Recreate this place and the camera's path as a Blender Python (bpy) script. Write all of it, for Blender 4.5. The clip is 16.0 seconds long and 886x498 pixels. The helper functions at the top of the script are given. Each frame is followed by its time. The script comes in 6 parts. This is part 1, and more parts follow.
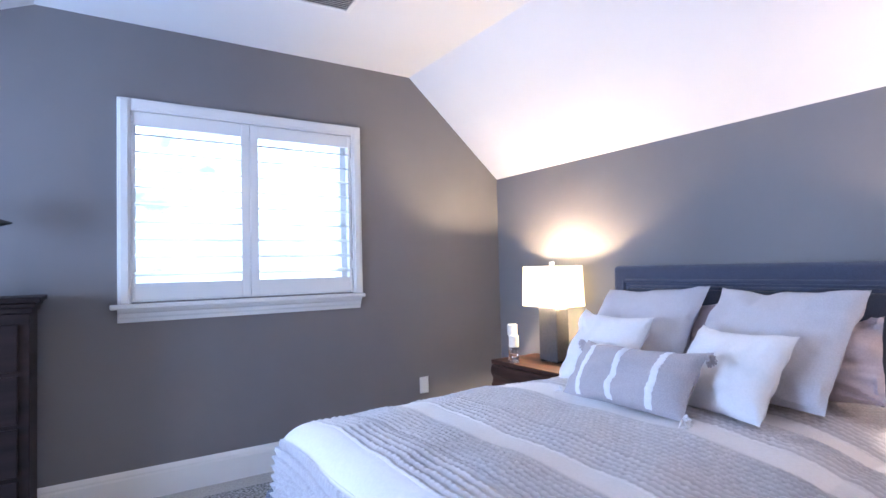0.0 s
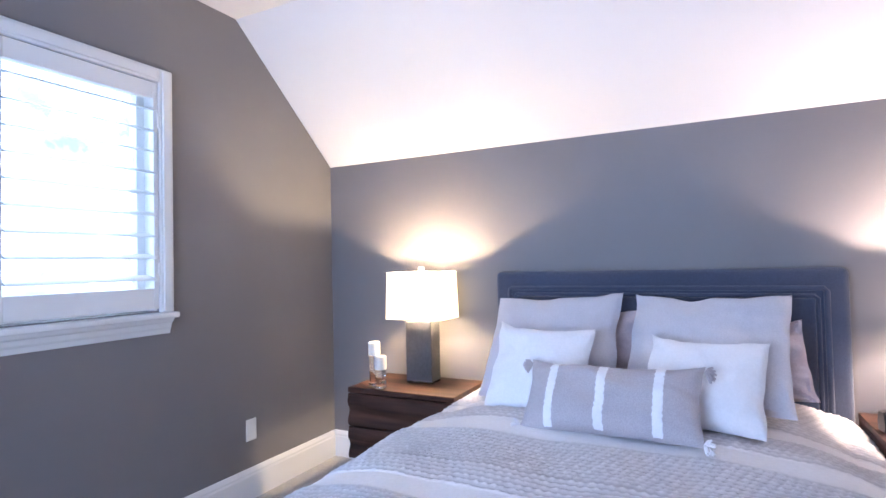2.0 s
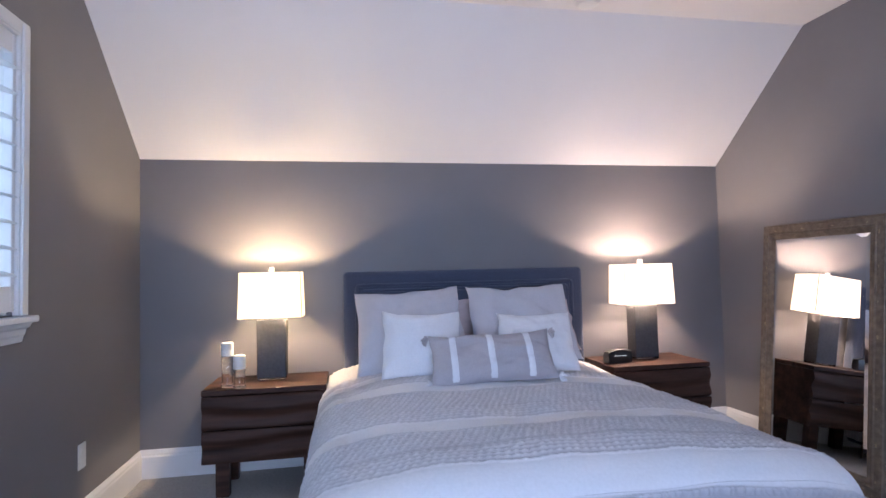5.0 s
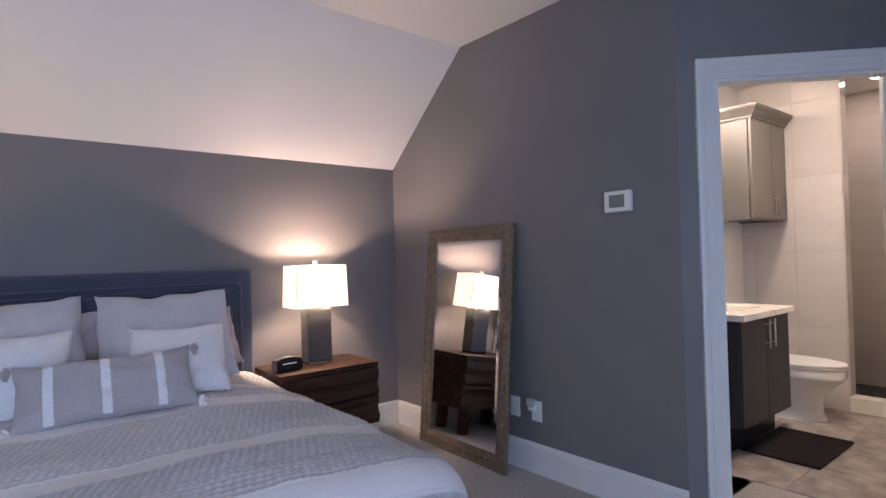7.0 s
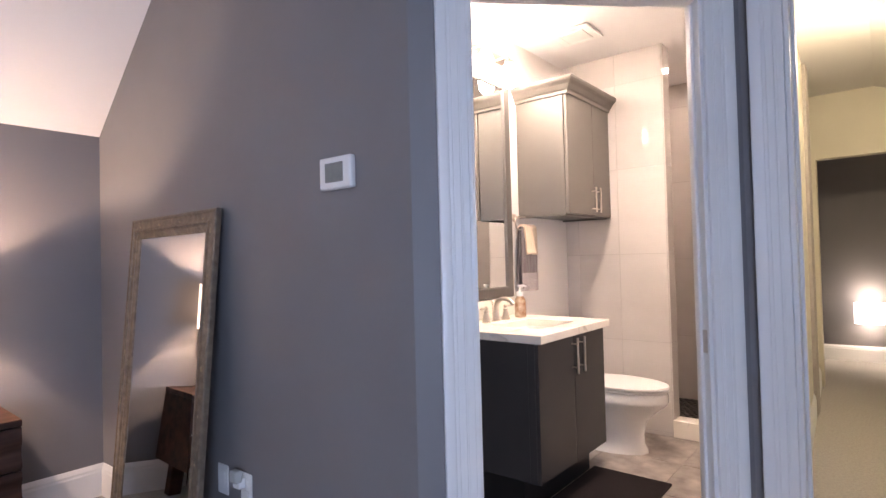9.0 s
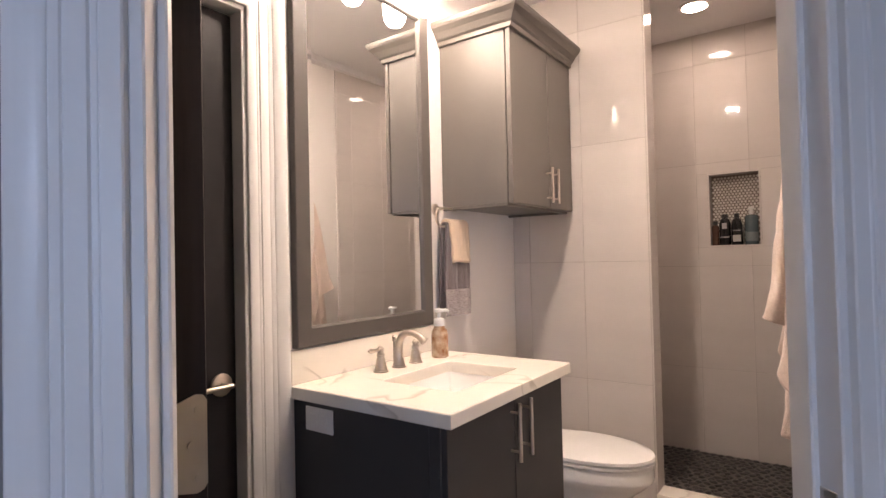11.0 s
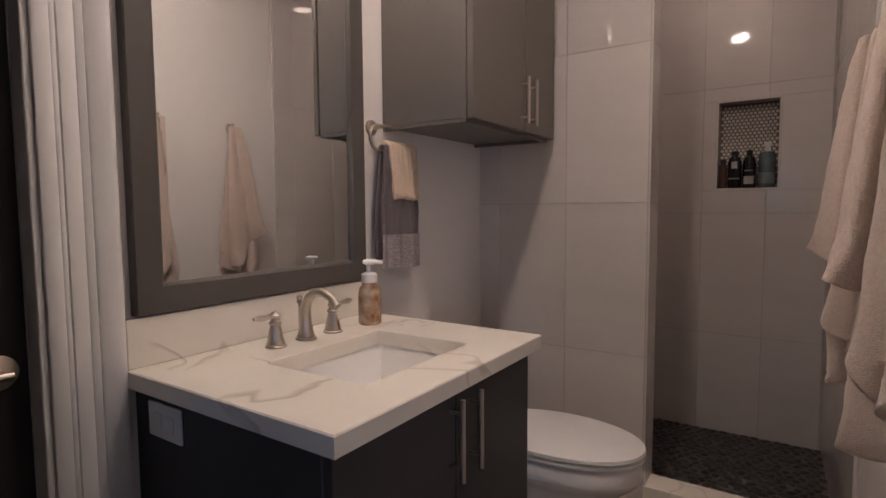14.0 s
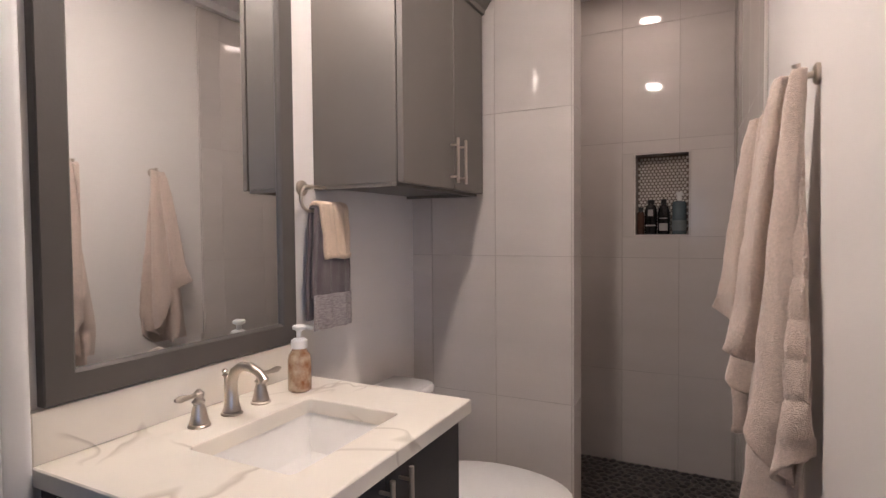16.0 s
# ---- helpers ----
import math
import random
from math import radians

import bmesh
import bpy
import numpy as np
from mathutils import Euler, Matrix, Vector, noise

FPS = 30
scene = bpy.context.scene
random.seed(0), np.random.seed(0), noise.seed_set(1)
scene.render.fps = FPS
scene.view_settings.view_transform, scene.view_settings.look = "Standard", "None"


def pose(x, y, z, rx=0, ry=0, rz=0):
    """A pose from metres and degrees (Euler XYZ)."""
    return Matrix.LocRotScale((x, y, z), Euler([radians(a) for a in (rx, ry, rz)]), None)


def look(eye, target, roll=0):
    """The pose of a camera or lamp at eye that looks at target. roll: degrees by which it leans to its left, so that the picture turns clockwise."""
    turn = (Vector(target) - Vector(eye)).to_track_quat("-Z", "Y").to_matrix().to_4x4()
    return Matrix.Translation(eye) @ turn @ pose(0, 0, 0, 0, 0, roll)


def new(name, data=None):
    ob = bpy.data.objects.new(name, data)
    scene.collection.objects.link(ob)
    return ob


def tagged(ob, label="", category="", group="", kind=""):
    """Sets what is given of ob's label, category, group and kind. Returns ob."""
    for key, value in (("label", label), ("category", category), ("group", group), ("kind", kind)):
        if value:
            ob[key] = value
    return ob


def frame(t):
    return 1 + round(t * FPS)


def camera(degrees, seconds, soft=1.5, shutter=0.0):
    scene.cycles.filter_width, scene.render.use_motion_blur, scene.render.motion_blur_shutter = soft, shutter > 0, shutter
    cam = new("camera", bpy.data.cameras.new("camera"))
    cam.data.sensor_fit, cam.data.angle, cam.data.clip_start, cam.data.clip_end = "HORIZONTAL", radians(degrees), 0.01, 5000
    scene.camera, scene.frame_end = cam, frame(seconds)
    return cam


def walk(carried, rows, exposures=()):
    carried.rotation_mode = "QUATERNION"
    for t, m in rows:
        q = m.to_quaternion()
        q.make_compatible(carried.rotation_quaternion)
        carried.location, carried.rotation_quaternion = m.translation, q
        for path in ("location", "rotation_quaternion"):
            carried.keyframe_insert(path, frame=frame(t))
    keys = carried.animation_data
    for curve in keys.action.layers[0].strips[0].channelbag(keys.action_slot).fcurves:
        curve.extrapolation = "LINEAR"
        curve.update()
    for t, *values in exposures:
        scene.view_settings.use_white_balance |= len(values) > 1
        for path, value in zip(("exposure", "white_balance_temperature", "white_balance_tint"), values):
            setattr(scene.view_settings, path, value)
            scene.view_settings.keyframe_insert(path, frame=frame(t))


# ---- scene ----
cam = camera(78.9, 16.0)
PATH = [
    (0, (0.114, -0.078, 1.209), (1.201, 1.6, 1.279), -1.4),
    (0.5, (0.059, 0.188, 1.223), (1.294, 1.76, 1.289), -1.2),
    (1, (-0.007, 0.467, 1.233), (1.406, 1.882, 1.291), -1.3),
    (1.5, (-0.052, 0.74, 1.239), (1.572, 1.905, 1.296), -1.3),
    (2, (-0.05, 1.015, 1.251), (1.736, 1.914, 1.303), -1.3),
    (2.5, (-0.103, 1.291, 1.275), (1.795, 1.92, 1.311), -1.2),
    (3, (-0.234, 1.516, 1.274), (1.729, 1.896, 1.312), -1.3),
    (5.5, (-0.706, 2.1, 1.172), (1.213, 1.539, 1.241), -1.5),
    (6, (-0.678, 2.054, 1.219), (1.153, 1.25, 1.259), -1.6),
    (6.5, (-0.621, 1.889, 1.229), (1.083, 0.842, 1.263), -1.5),
    (7, (-0.593, 1.666, 1.235), (0.968, 0.416, 1.265), -1.5),
    (7.5, (-0.604, 1.371, 1.235), (0.855, 0.003, 1.265), -1.4),
    (8, (-0.574, 1.054, 1.204), (0.814, -0.385, 1.246), -1.4),
    (8.5, (-0.509, 0.757, 1.197), (0.81, -0.745, 1.239), -1.4),
    (11, (0.003, -0.561, 1.234), (1.158, -2.194, 1.273), -1.3),
    (11.5, (0.09, -0.767, 1.243), (1.217, -2.419, 1.284), -1.0),
    (12, (0.136, -0.961, 1.21), (1.259, -2.615, 1.267), -0.9),
    (12.5, (0.18, -1.064, 1.15), (1.298, -2.722, 1.157), -0.4),
    (13, (0.209, -1.103, 1.124), (1.327, -2.758, 1.012), -0.3),
    (13.5, (0.218, -1.111, 1.151), (1.334, -2.764, 0.997), -0.3),
    (14, (0.202, -1.106, 1.184), (1.306, -2.767, 1.038), -0.4),
    (14.5, (0.171, -1.107, 1.241), (1.241, -2.79, 1.097), -0.5),
    (15, (0.142, -1.111, 1.29), (1.146, -2.835, 1.154), -0.5),
    (15.5, (0.131, -1.115, 1.306), (1.068, -2.878, 1.201), -0.6),
    (16, (0.177, -1.099, 1.307), (1.08, -2.882, 1.243), -0.5),
]
EXPOSURES = [
    (0.0, 1.68, 6250, 15), (0.5, 1.83, 6250, 15), (1.0, 2.03, 6250, 15), (1.5, 1.90, 6300, 15), (2.0, 1.62, 6300, 15), (3.0, 1.22, 6300, 15), (5.5, 0.78, 6600, 16), (6.0, 0.62, 6600, 16), (6.5, 0.49, 6850, 17), (7.5, 0.68, 7200, 19), (8.0, 0.86, 7400, 21),
    (8.7, 1.22, 7400, 20), (11.0, 0.62, 7500, 20), (11.5, 0.33, 6800, 19), (12.0, 0.12, 6800, 19), (13.0, -0.38, 7000, 21), (13.5, -0.66, 7000, 21), (14.0, -0.76, 7000, 21),
    (14.5, -0.64, 7000, 21), (15.3, -0.18, 6750, 18), (16.0, -0.06, 6600, 17),
]
walk(cam, [(t, look(eye, target, roll)) for t, eye, target, roll in PATH], EXPOSURES)

# ---- light ----
world = bpy.data.worlds.new("world")
scene.world = world
world.use_nodes = True
wn, wl = world.node_tree.nodes, world.node_tree.links
sky = wn.new("ShaderNodeTexSky")
sky.sky_type, sky.sun_disc = "NISHITA", False
sky.sun_elevation, sky.sun_rotation = radians(40), radians(20)
wl.new(sky.outputs[0], wn["Background"].inputs[0])
wn["Background"].inputs[1].default_value = 0.12


def lamp(name, kind, m, power, color, size=0.1, size_y=None):
    data = bpy.data.lights.new(name, kind)
    data.energy, data.color = power, color
    if kind == "AREA":
        data.size = size
        if size_y:
            data.shape, data.size_y = "RECTANGLE", size_y
    elif kind == "SUN":
        data.angle = radians(size)
    else:
        data.shadow_soft_size = size
    ob = new(name, data)
    ob.matrix_basis = m
    return ob


# added daylight lamp outside an unseen window opposite the bed
lamp("added_window_light", "AREA", look((-2.10, 2.10, 1.14), (0.5, 2.10, 0.95)), 43.0, (0.42, 0.62, 1.0), 1.60, 0.80)
lamp("sun", "SUN", look((0, 0, 0), (-0.3, -0.75, -0.62)), 1.5, (1.0, 0.96, 0.9), 2.0)

# ---- materials ----


def material(name, color, rough=0.6, metal=0.0, vary=0.06, grain=40.0, bump=0.15, fine=300.0, coat=0.0, stretch=(1, 1, 1), sheen=0.0, second=None, transmission=0.0):
    """A principled surface with colour variation at two scales and fine relief."""
    m = bpy.data.materials.new(name)
    m.use_nodes = True
    n, l = m.node_tree.nodes, m.node_tree.links
    p = n["Principled BSDF"]
    tc = n.new("ShaderNodeTexCoord")
    mp = n.new("ShaderNodeMapping")
    mp.inputs["Scale"].default_value = stretch
    l.new(tc.outputs["Object"], mp.inputs["Vector"])
    big, small = n.new("ShaderNodeTexNoise"), n.new("ShaderNodeTexNoise")
    for tex, sc, det in ((big, grain, 3.0), (small, fine, 2.0)):
        tex.inputs["Scale"].default_value, tex.inputs["Detail"].default_value = sc, det
        l.new(mp.outputs["Vector"], tex.inputs["Vector"])
    ramp = n.new("ShaderNodeValToRGB")
    c2 = second or tuple(min(1, c * (1 + vary)) for c in color)
    c1 = color if second else tuple(c * (1 - vary) for c in color)
    ramp.color_ramp.elements[0].color, ramp.color_ramp.elements[1].color = (*c1, 1), (*c2, 1)
    ramp.color_ramp.elements[0].position, ramp.color_ramp.elements[1].position = 0.3, 0.7
    l.new(big.outputs["Fac"], ramp.inputs["Fac"])
    l.new(ramp.outputs["Color"], p.inputs["Base Color"])
    rr = n.new("ShaderNodeMapRange")
    rr.inputs["To Min"].default_value, rr.inputs["To Max"].default_value = max(0.02, rough * 0.88), min(1, rough * 1.12)
    l.new(small.outputs["Fac"], rr.inputs["Value"])
    l.new(rr.outputs["Result"], p.inputs["Roughness"])
    p.inputs["Metallic"].default_value, p.inputs["Coat Weight"].default_value = metal, coat
    p.inputs["Sheen Weight"].default_value, p.inputs["Transmission Weight"].default_value = sheen, transmission
    if bump:
        b = n.new("ShaderNodeBump")
        b.inputs["Strength"].default_value, b.inputs["Distance"].default_value = bump, 0.004
        l.new(small.outputs["Fac"], b.inputs["Height"])
        l.new(b.outputs["Normal"], p.inputs["Normal"])
    return m


def glowing(name, color, strength, base=(0.85, 0.83, 0.8)):
    m = material(name, base, 0.6, vary=0.02)
    p = m.node_tree.nodes["Principled BSDF"]
    p.inputs["Emission Color"].default_value, p.inputs["Emission Strength"].default_value = (*color, 1), strength
    return m


def glass(name, tint=(1, 1, 1), rough=0.0):
    m = bpy.data.materials.new(name)
    m.use_nodes = True
    p = m.node_tree.nodes["Principled BSDF"]
    p.inputs["Base Color"].default_value, p.inputs["Roughness"].default_value = (*tint, 1), rough
    p.inputs["Transmission Weight"].default_value, p.inputs["IOR"].default_value = 1.0, 1.45
    return m


def mirror_material(name):
    m = bpy.data.materials.new(name)
    m.use_nodes = True
    p = m.node_tree.nodes["Principled BSDF"]
    p.inputs["Base Color"].default_value, p.inputs["Roughness"].default_value, p.inputs["Metallic"].default_value = (0.86, 0.87, 0.87, 1), 0.01, 1.0
    return m


def marble(name):
    """Warm white quartz with a few thin grey-gold veins."""
    m = material(name, (0.87, 0.815, 0.725), 0.22, vary=0.03, grain=6, bump=0.0)
    n, l = m.node_tree.nodes, m.node_tree.links
    p = n["Principled BSDF"]
    tc = n["Texture Coordinate"]
    warp = n.new("ShaderNodeTexNoise")
    warp.inputs["Scale"].default_value, warp.inputs["Detail"].default_value, warp.inputs["Distortion"].default_value = 2.2, 3.0, 0.6
    l.new(tc.outputs["Object"], warp.inputs["Vector"])
    vein = n.new("ShaderNodeValToRGB")
    e = vein.color_ramp.elements
    e[0].position, e[0].color = 0.482, (0, 0, 0, 1)
    e[1].position, e[1].color = 0.507, (0, 0, 0, 1)
    mid = e.new(0.5)
    mid.color = (1, 1, 1, 1)
    l.new(warp.outputs["Fac"], vein.inputs["Fac"])
    mix = n.new("ShaderNodeMixRGB")
    mix.inputs["Color2"].default_value = (0.40, 0.33, 0.26, 1)
    old = p.inputs["Base Color"].links[0].from_socket
    mul = n.new("ShaderNodeMath")
    mul.operation = "MULTIPLY"
    mul.inputs[1].default_value = 0.55
    fade, come = n.new("ShaderNodeTexNoise"), n.new("ShaderNodeMapRange")
    fade.inputs["Scale"].default_value = 3.7
    come.inputs["From Min"].default_value, come.inputs["From Max"].default_value, come.inputs["To Max"].default_value = 0.38, 0.56, 0.52
    l.new(tc.outputs["Object"], fade.inputs["Vector"])
    l.new(fade.outputs["Fac"], come.inputs["Value"])
    l.new(come.outputs["Result"], mul.inputs[1])
    l.new(vein.outputs["Color"], mul.inputs[0])
    l.new(mul.outputs[0], mix.inputs["Fac"])
    l.new(old, mix.inputs["Color1"])
    l.new(mix.outputs["Color"], p.inputs["Base Color"])
    return m


def wood(name, dark, light, rough=0.35, axis=1, scale=9.0):
    """Long grain along one axis."""
    stretch = [scale, scale, scale]
    stretch[axis] = scale * 0.07
    return material(name, dark, rough, second=light, grain=2.2, fine=14.0, bump=0.08, stretch=tuple(stretch))


WALL_GREY = material("grey_wall_paint", (0.192, 0.180, 0.185), 0.55, vary=0.04, grain=2.0, fine=220, bump=0.10)
CEIL_WHITE = material("white_ceiling_paint", (0.75, 0.73, 0.73), 0.85, vary=0.02, grain=1.5, fine=160, bump=0.10)
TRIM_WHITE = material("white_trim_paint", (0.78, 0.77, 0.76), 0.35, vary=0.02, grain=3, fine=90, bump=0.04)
# trim white darkened: slat shade put into the colour, against the bright panes
SLAT_SHADED = material("shaded_slat_white", (0.66, 0.66, 0.66), 0.4, vary=0.02, grain=3, fine=90, bump=0.04)
CARPET = material("pale_carpet", (0.42, 0.39, 0.36), 0.98, vary=0.16, grain=70, fine=420, bump=0.9, sheen=0.2)
BATH_PAINT = material("pale_bath_paint", (0.77, 0.73, 0.70), 0.6, vary=0.02, grain=2, fine=200, bump=0.08)
HALL_PAINT = material("cream_hall_paint", (0.68, 0.64, 0.53), 0.7, vary=0.03, grain=2, fine=200, bump=0.08)
TILE = material("glossy_pale_tile", (0.61, 0.565, 0.535), 0.045, vary=0.04, grain=1.3, fine=14, bump=0.02, stretch=(1, 1, 5))
TILE.node_tree.nodes["Principled BSDF"].inputs["Specular IOR Level"].default_value = 0.42
GROUT = material("tile_grout", (0.44, 0.40, 0.37), 0.9, vary=0.08, grain=30)
FLOOR_TILE = material("brown_grey_floor_tile", (0.19, 0.155, 0.135), 0.32, second=(0.50, 0.435, 0.39), grain=7, fine=30, bump=0.05)
PEBBLE = material("dark_pebble", (0.035, 0.032, 0.030), 0.35, vary=0.6, grain=25, fine=120, bump=0.2)
MORTAR = material("pebble_mortar", (0.16, 0.14, 0.13), 0.9, vary=0.1)
BLACK_DOOR = material("black_door_paint", (0.022, 0.020, 0.022), 0.38, vary=0.10, grain=5, fine=120, bump=0.05)
DOOR_EDGE = wood("dark_door_edge", (0.018, 0.012, 0.011), (0.040, 0.026, 0.022), 0.5, axis=2)
CAB_GREY = material("grey_cabinet_paint", (0.132, 0.117, 0.103), 0.42, vary=0.05, grain=4, fine=200, bump=0.05)
VAN_GREY = material("charcoal_vanity_paint", (0.055, 0.051, 0.050), 0.40, vary=0.05, grain=4, fine=200, bump=0.05)
NICKEL = material("brushed_nickel", (0.58, 0.51, 0.44), 0.33, metal=1.0, vary=0.04, grain=20, fine=400, bump=0.02)
MIRROR = mirror_material("mirror_silver")
QUARTZ = marble("veined_quartz")
CERAMIC = material("white_ceramic", (0.90, 0.885, 0.865), 0.12, vary=0.01, bump=0.0, coat=0.4)
WALNUT = wood("dark_walnut", (0.024, 0.011, 0.008), (0.095, 0.043, 0.029), 0.5, axis=1)
ESPRESSO = wood("espresso_wood", (0.010, 0.006, 0.007), (0.026, 0.015, 0.015), 0.5, axis=0)
LINEN_BLUE = material("blue_grey_linen", (0.050, 0.064, 0.108), 0.9, vary=0.18, grain=240, fine=700, bump=0.5, sheen=0.3)
FABRIC_GREY = material("pale_grey_linen", (0.57, 0.56, 0.61), 0.92, vary=0.07, grain=180, fine=600, bump=0.4, sheen=0.2)
FABRIC_WHITE = material("white_cotton", (0.84, 0.83, 0.85), 0.9, vary=0.03, grain=120, fine=500, bump=0.35, sheen=0.2)
FABRIC_MAUVE = material("mauve_cotton", (0.52, 0.44, 0.465), 0.9, vary=0.06, grain=120, fine=500, bump=0.35)
FABRIC_LUMBAR = material("mid_grey_weave", (0.50, 0.455, 0.475), 0.95, vary=0.12, grain=260, fine=700, bump=0.6)
SHADE = glowing("lit_linen_shade", (1.0, 0.78, 0.44), 1.05)
STONE_GREY = material("dark_grey_ceramic", (0.060, 0.058, 0.062), 0.55, vary=0.15, grain=60, fine=300, bump=0.3)
OLD_GOLD = material("worn_bronze_gilding", (0.120, 0.088, 0.062), 0.5, metal=0.2, second=(0.215, 0.160, 0.115), grain=35, fine=160, bump=0.4)
BLACK_PLASTIC = material("black_plastic", (0.012, 0.012, 0.013), 0.35, vary=0.05, bump=0.03)
WHITE_PLASTIC = material("white_plastic", (0.78, 0.77, 0.75), 0.35, vary=0.01, bump=0.0)
TERRY = material("beige_terry", (0.66, 0.53, 0.45), 1.0, vary=0.08, grain=160, fine=420, bump=0.9, sheen=0.4)
TERRY_DARK = material("taupe_terry", (0.125, 0.098, 0.102), 1.0, vary=0.1, grain=160, fine=420, bump=0.9, sheen=0.3)
TERRY_CREAM = material("cream_terry", (0.72, 0.55, 0.40), 1.0, vary=0.06, grain=160, fine=420, bump=0.8, sheen=0.3)
MAT_DARK = material("dark_plum_bath_mat", (0.020, 0.014, 0.015), 1.0, vary=0.25, grain=120, fine=500, bump=1.0)
for m_ in (MAT_DARK, BLACK_DOOR, DOOR_EDGE, WALNUT, ESPRESSO, VAN_GREY):
    m_.node_tree.nodes["Principled BSDF"].inputs["Specular IOR Level"].default_value = 0.2
GLASS = glass("clear_glass")
WAX = material("ivory_wax", (0.80, 0.76, 0.68), 0.5, vary=0.03, bump=0.05)
BULB = glowing("lit_frosted_globe", (1.0, 0.89, 0.79), 32.0)
DOWNLIGHT = glowing("lit_downlight", (1.0, 0.91, 0.83), 460.0)
DIMLIGHT = glowing("lit_shower_light", (1.0, 0.85, 0.75), 85.0)

# ---- building helpers ----


def link(name, bm, mat, smooth=False):
    me = bpy.data.meshes.new(name)
    bmesh.ops.recalc_face_normals(bm, faces=bm.faces)
    bm.to_mesh(me)
    bm.free()
    for mm in mat if isinstance(mat, (list, tuple)) else (mat,):
        me.materials.append(mm)
    if smooth:
        me.polygons.foreach_set("use_smooth", [True] * len(me.polygons))
        me.set_sharp_from_angle(angle=radians(38))
    return new(name, me)


def part(name, bm, mat, parent, label="", smooth=False):
    ob = link(name, bm, mat, smooth)
    ob.parent = parent
    if label:
        ob["label"] = label
    return ob


def thing(name, m, label, category, group=""):
    ob = new(name)
    ob.empty_display_size = 0.05
    ob.matrix_basis = m
    return tagged(ob, label, category, group)


def structure(name, bm, mat, label, category, smooth=False):
    return tagged(link(name, bm, mat, smooth), label, category, kind="structure")


def box(bm, x0, y0, z0, x1, y1, z1, bevel=0.0, seg=2):
    r = bmesh.ops.create_cube(bm, size=1.0)
    vs = r["verts"]
    for v in vs:
        v.co = Vector((x0 + (v.co.x + 0.5) * (x1 - x0), y0 + (v.co.y + 0.5) * (y1 - y0), z0 + (v.co.z + 0.5) * (z1 - z0)))
    if bevel:
        es = list({e for v in vs for e in v.link_edges})
        bmesh.ops.bevel(bm, geom=es, offset=bevel, segments=seg, affect="EDGES", profile=0.5)
    return bm


def boxed(*args, **kw):
    return box(bmesh.new(), *args, **kw)


def lathe(bm, profile, n=24, m=None, cap=True):
    """Turn a profile of (radius, height) about z."""
    rings = []
    for r, z in profile:
        rings.append([bm.verts.new((r * math.cos(2 * math.pi * i / n), r * math.sin(2 * math.pi * i / n), z)) for i in range(n)])
    for a, b in zip(rings, rings[1:]):
        for i in range(n):
            bm.faces.new((a[i], a[(i + 1) % n], b[(i + 1) % n], b[i]))
    if cap:
        bm.faces.new(rings[0])
        bm.faces.new(rings[-1])
    if m is not None:
        bmesh.ops.transform(bm, matrix=m, verts=[v for ring in rings for v in ring])
    return bm


def tube(bm, pts, r, n=10):
    """A round bar along a list of points; r is one radius or one a point."""
    rs = r if isinstance(r, (list, tuple)) else [r] * len(pts)
    pts = [Vector(p) for p in pts]
    rings, side = [], None
    for i, p in enumerate(pts):
        d = (pts[min(i + 1, len(pts) - 1)] - pts[max(i - 1, 0)]).normalized()
        if side is None:
            side = d.orthogonal().normalized()
        side = (side - d * side.dot(d)).normalized()
        up = d.cross(side)
        rings.append([bm.verts.new(p + rs[i] * (side * math.cos(2 * math.pi * k / n) + up * math.sin(2 * math.pi * k / n))) for k in range(n)])
    for a, b in zip(rings, rings[1:]):
        for k in range(n):
            bm.faces.new((a[k], a[(k + 1) % n], b[(k + 1) % n], b[k]))
    bm.faces.new(rings[0])
    bm.faces.new(rings[-1])
    return bm


def prism(bm, outline, z0, z1, bevel=0.0):
    """A flat outline of (x, y) raised from z0 to z1."""
    lo = [bm.verts.new((x, y, z0)) for x, y in outline]
    hi = [bm.verts.new((x, y, z1)) for x, y in outline]
    n = len(outline)
    fs = [bm.faces.new(lo), bm.faces.new(hi)]
    for i in range(n):
        fs.append(bm.faces.new((lo[i], lo[(i + 1) % n], hi[(i + 1) % n], hi[i])))
    if bevel:
        bmesh.ops.bevel(bm, geom=list({e for f in fs[:2] for e in f.edges}), offset=bevel, segments=2, affect="EDGES", profile=0.5)
    return bm


def sweep_profile(bm, profile, a, b, inward):
    """A moulding: the profile of (out, up) run from a to b; inward is the way it stands out from the wall."""
    a, b, w = Vector(a), Vector(b), Vector(inward).normalized()
    ra = [bm.verts.new(a + w * o + Vector((0, 0, u))) for o, u in profile]
    rb = [bm.verts.new(b + w * o + Vector((0, 0, u))) for o, u in profile]
    n = len(profile)
    for i in range(n):
        bm.faces.new((ra[i], ra[(i + 1) % n], rb[(i + 1) % n], rb[i]))
    bm.faces.new(ra)
    bm.faces.new(rb)
    return bm


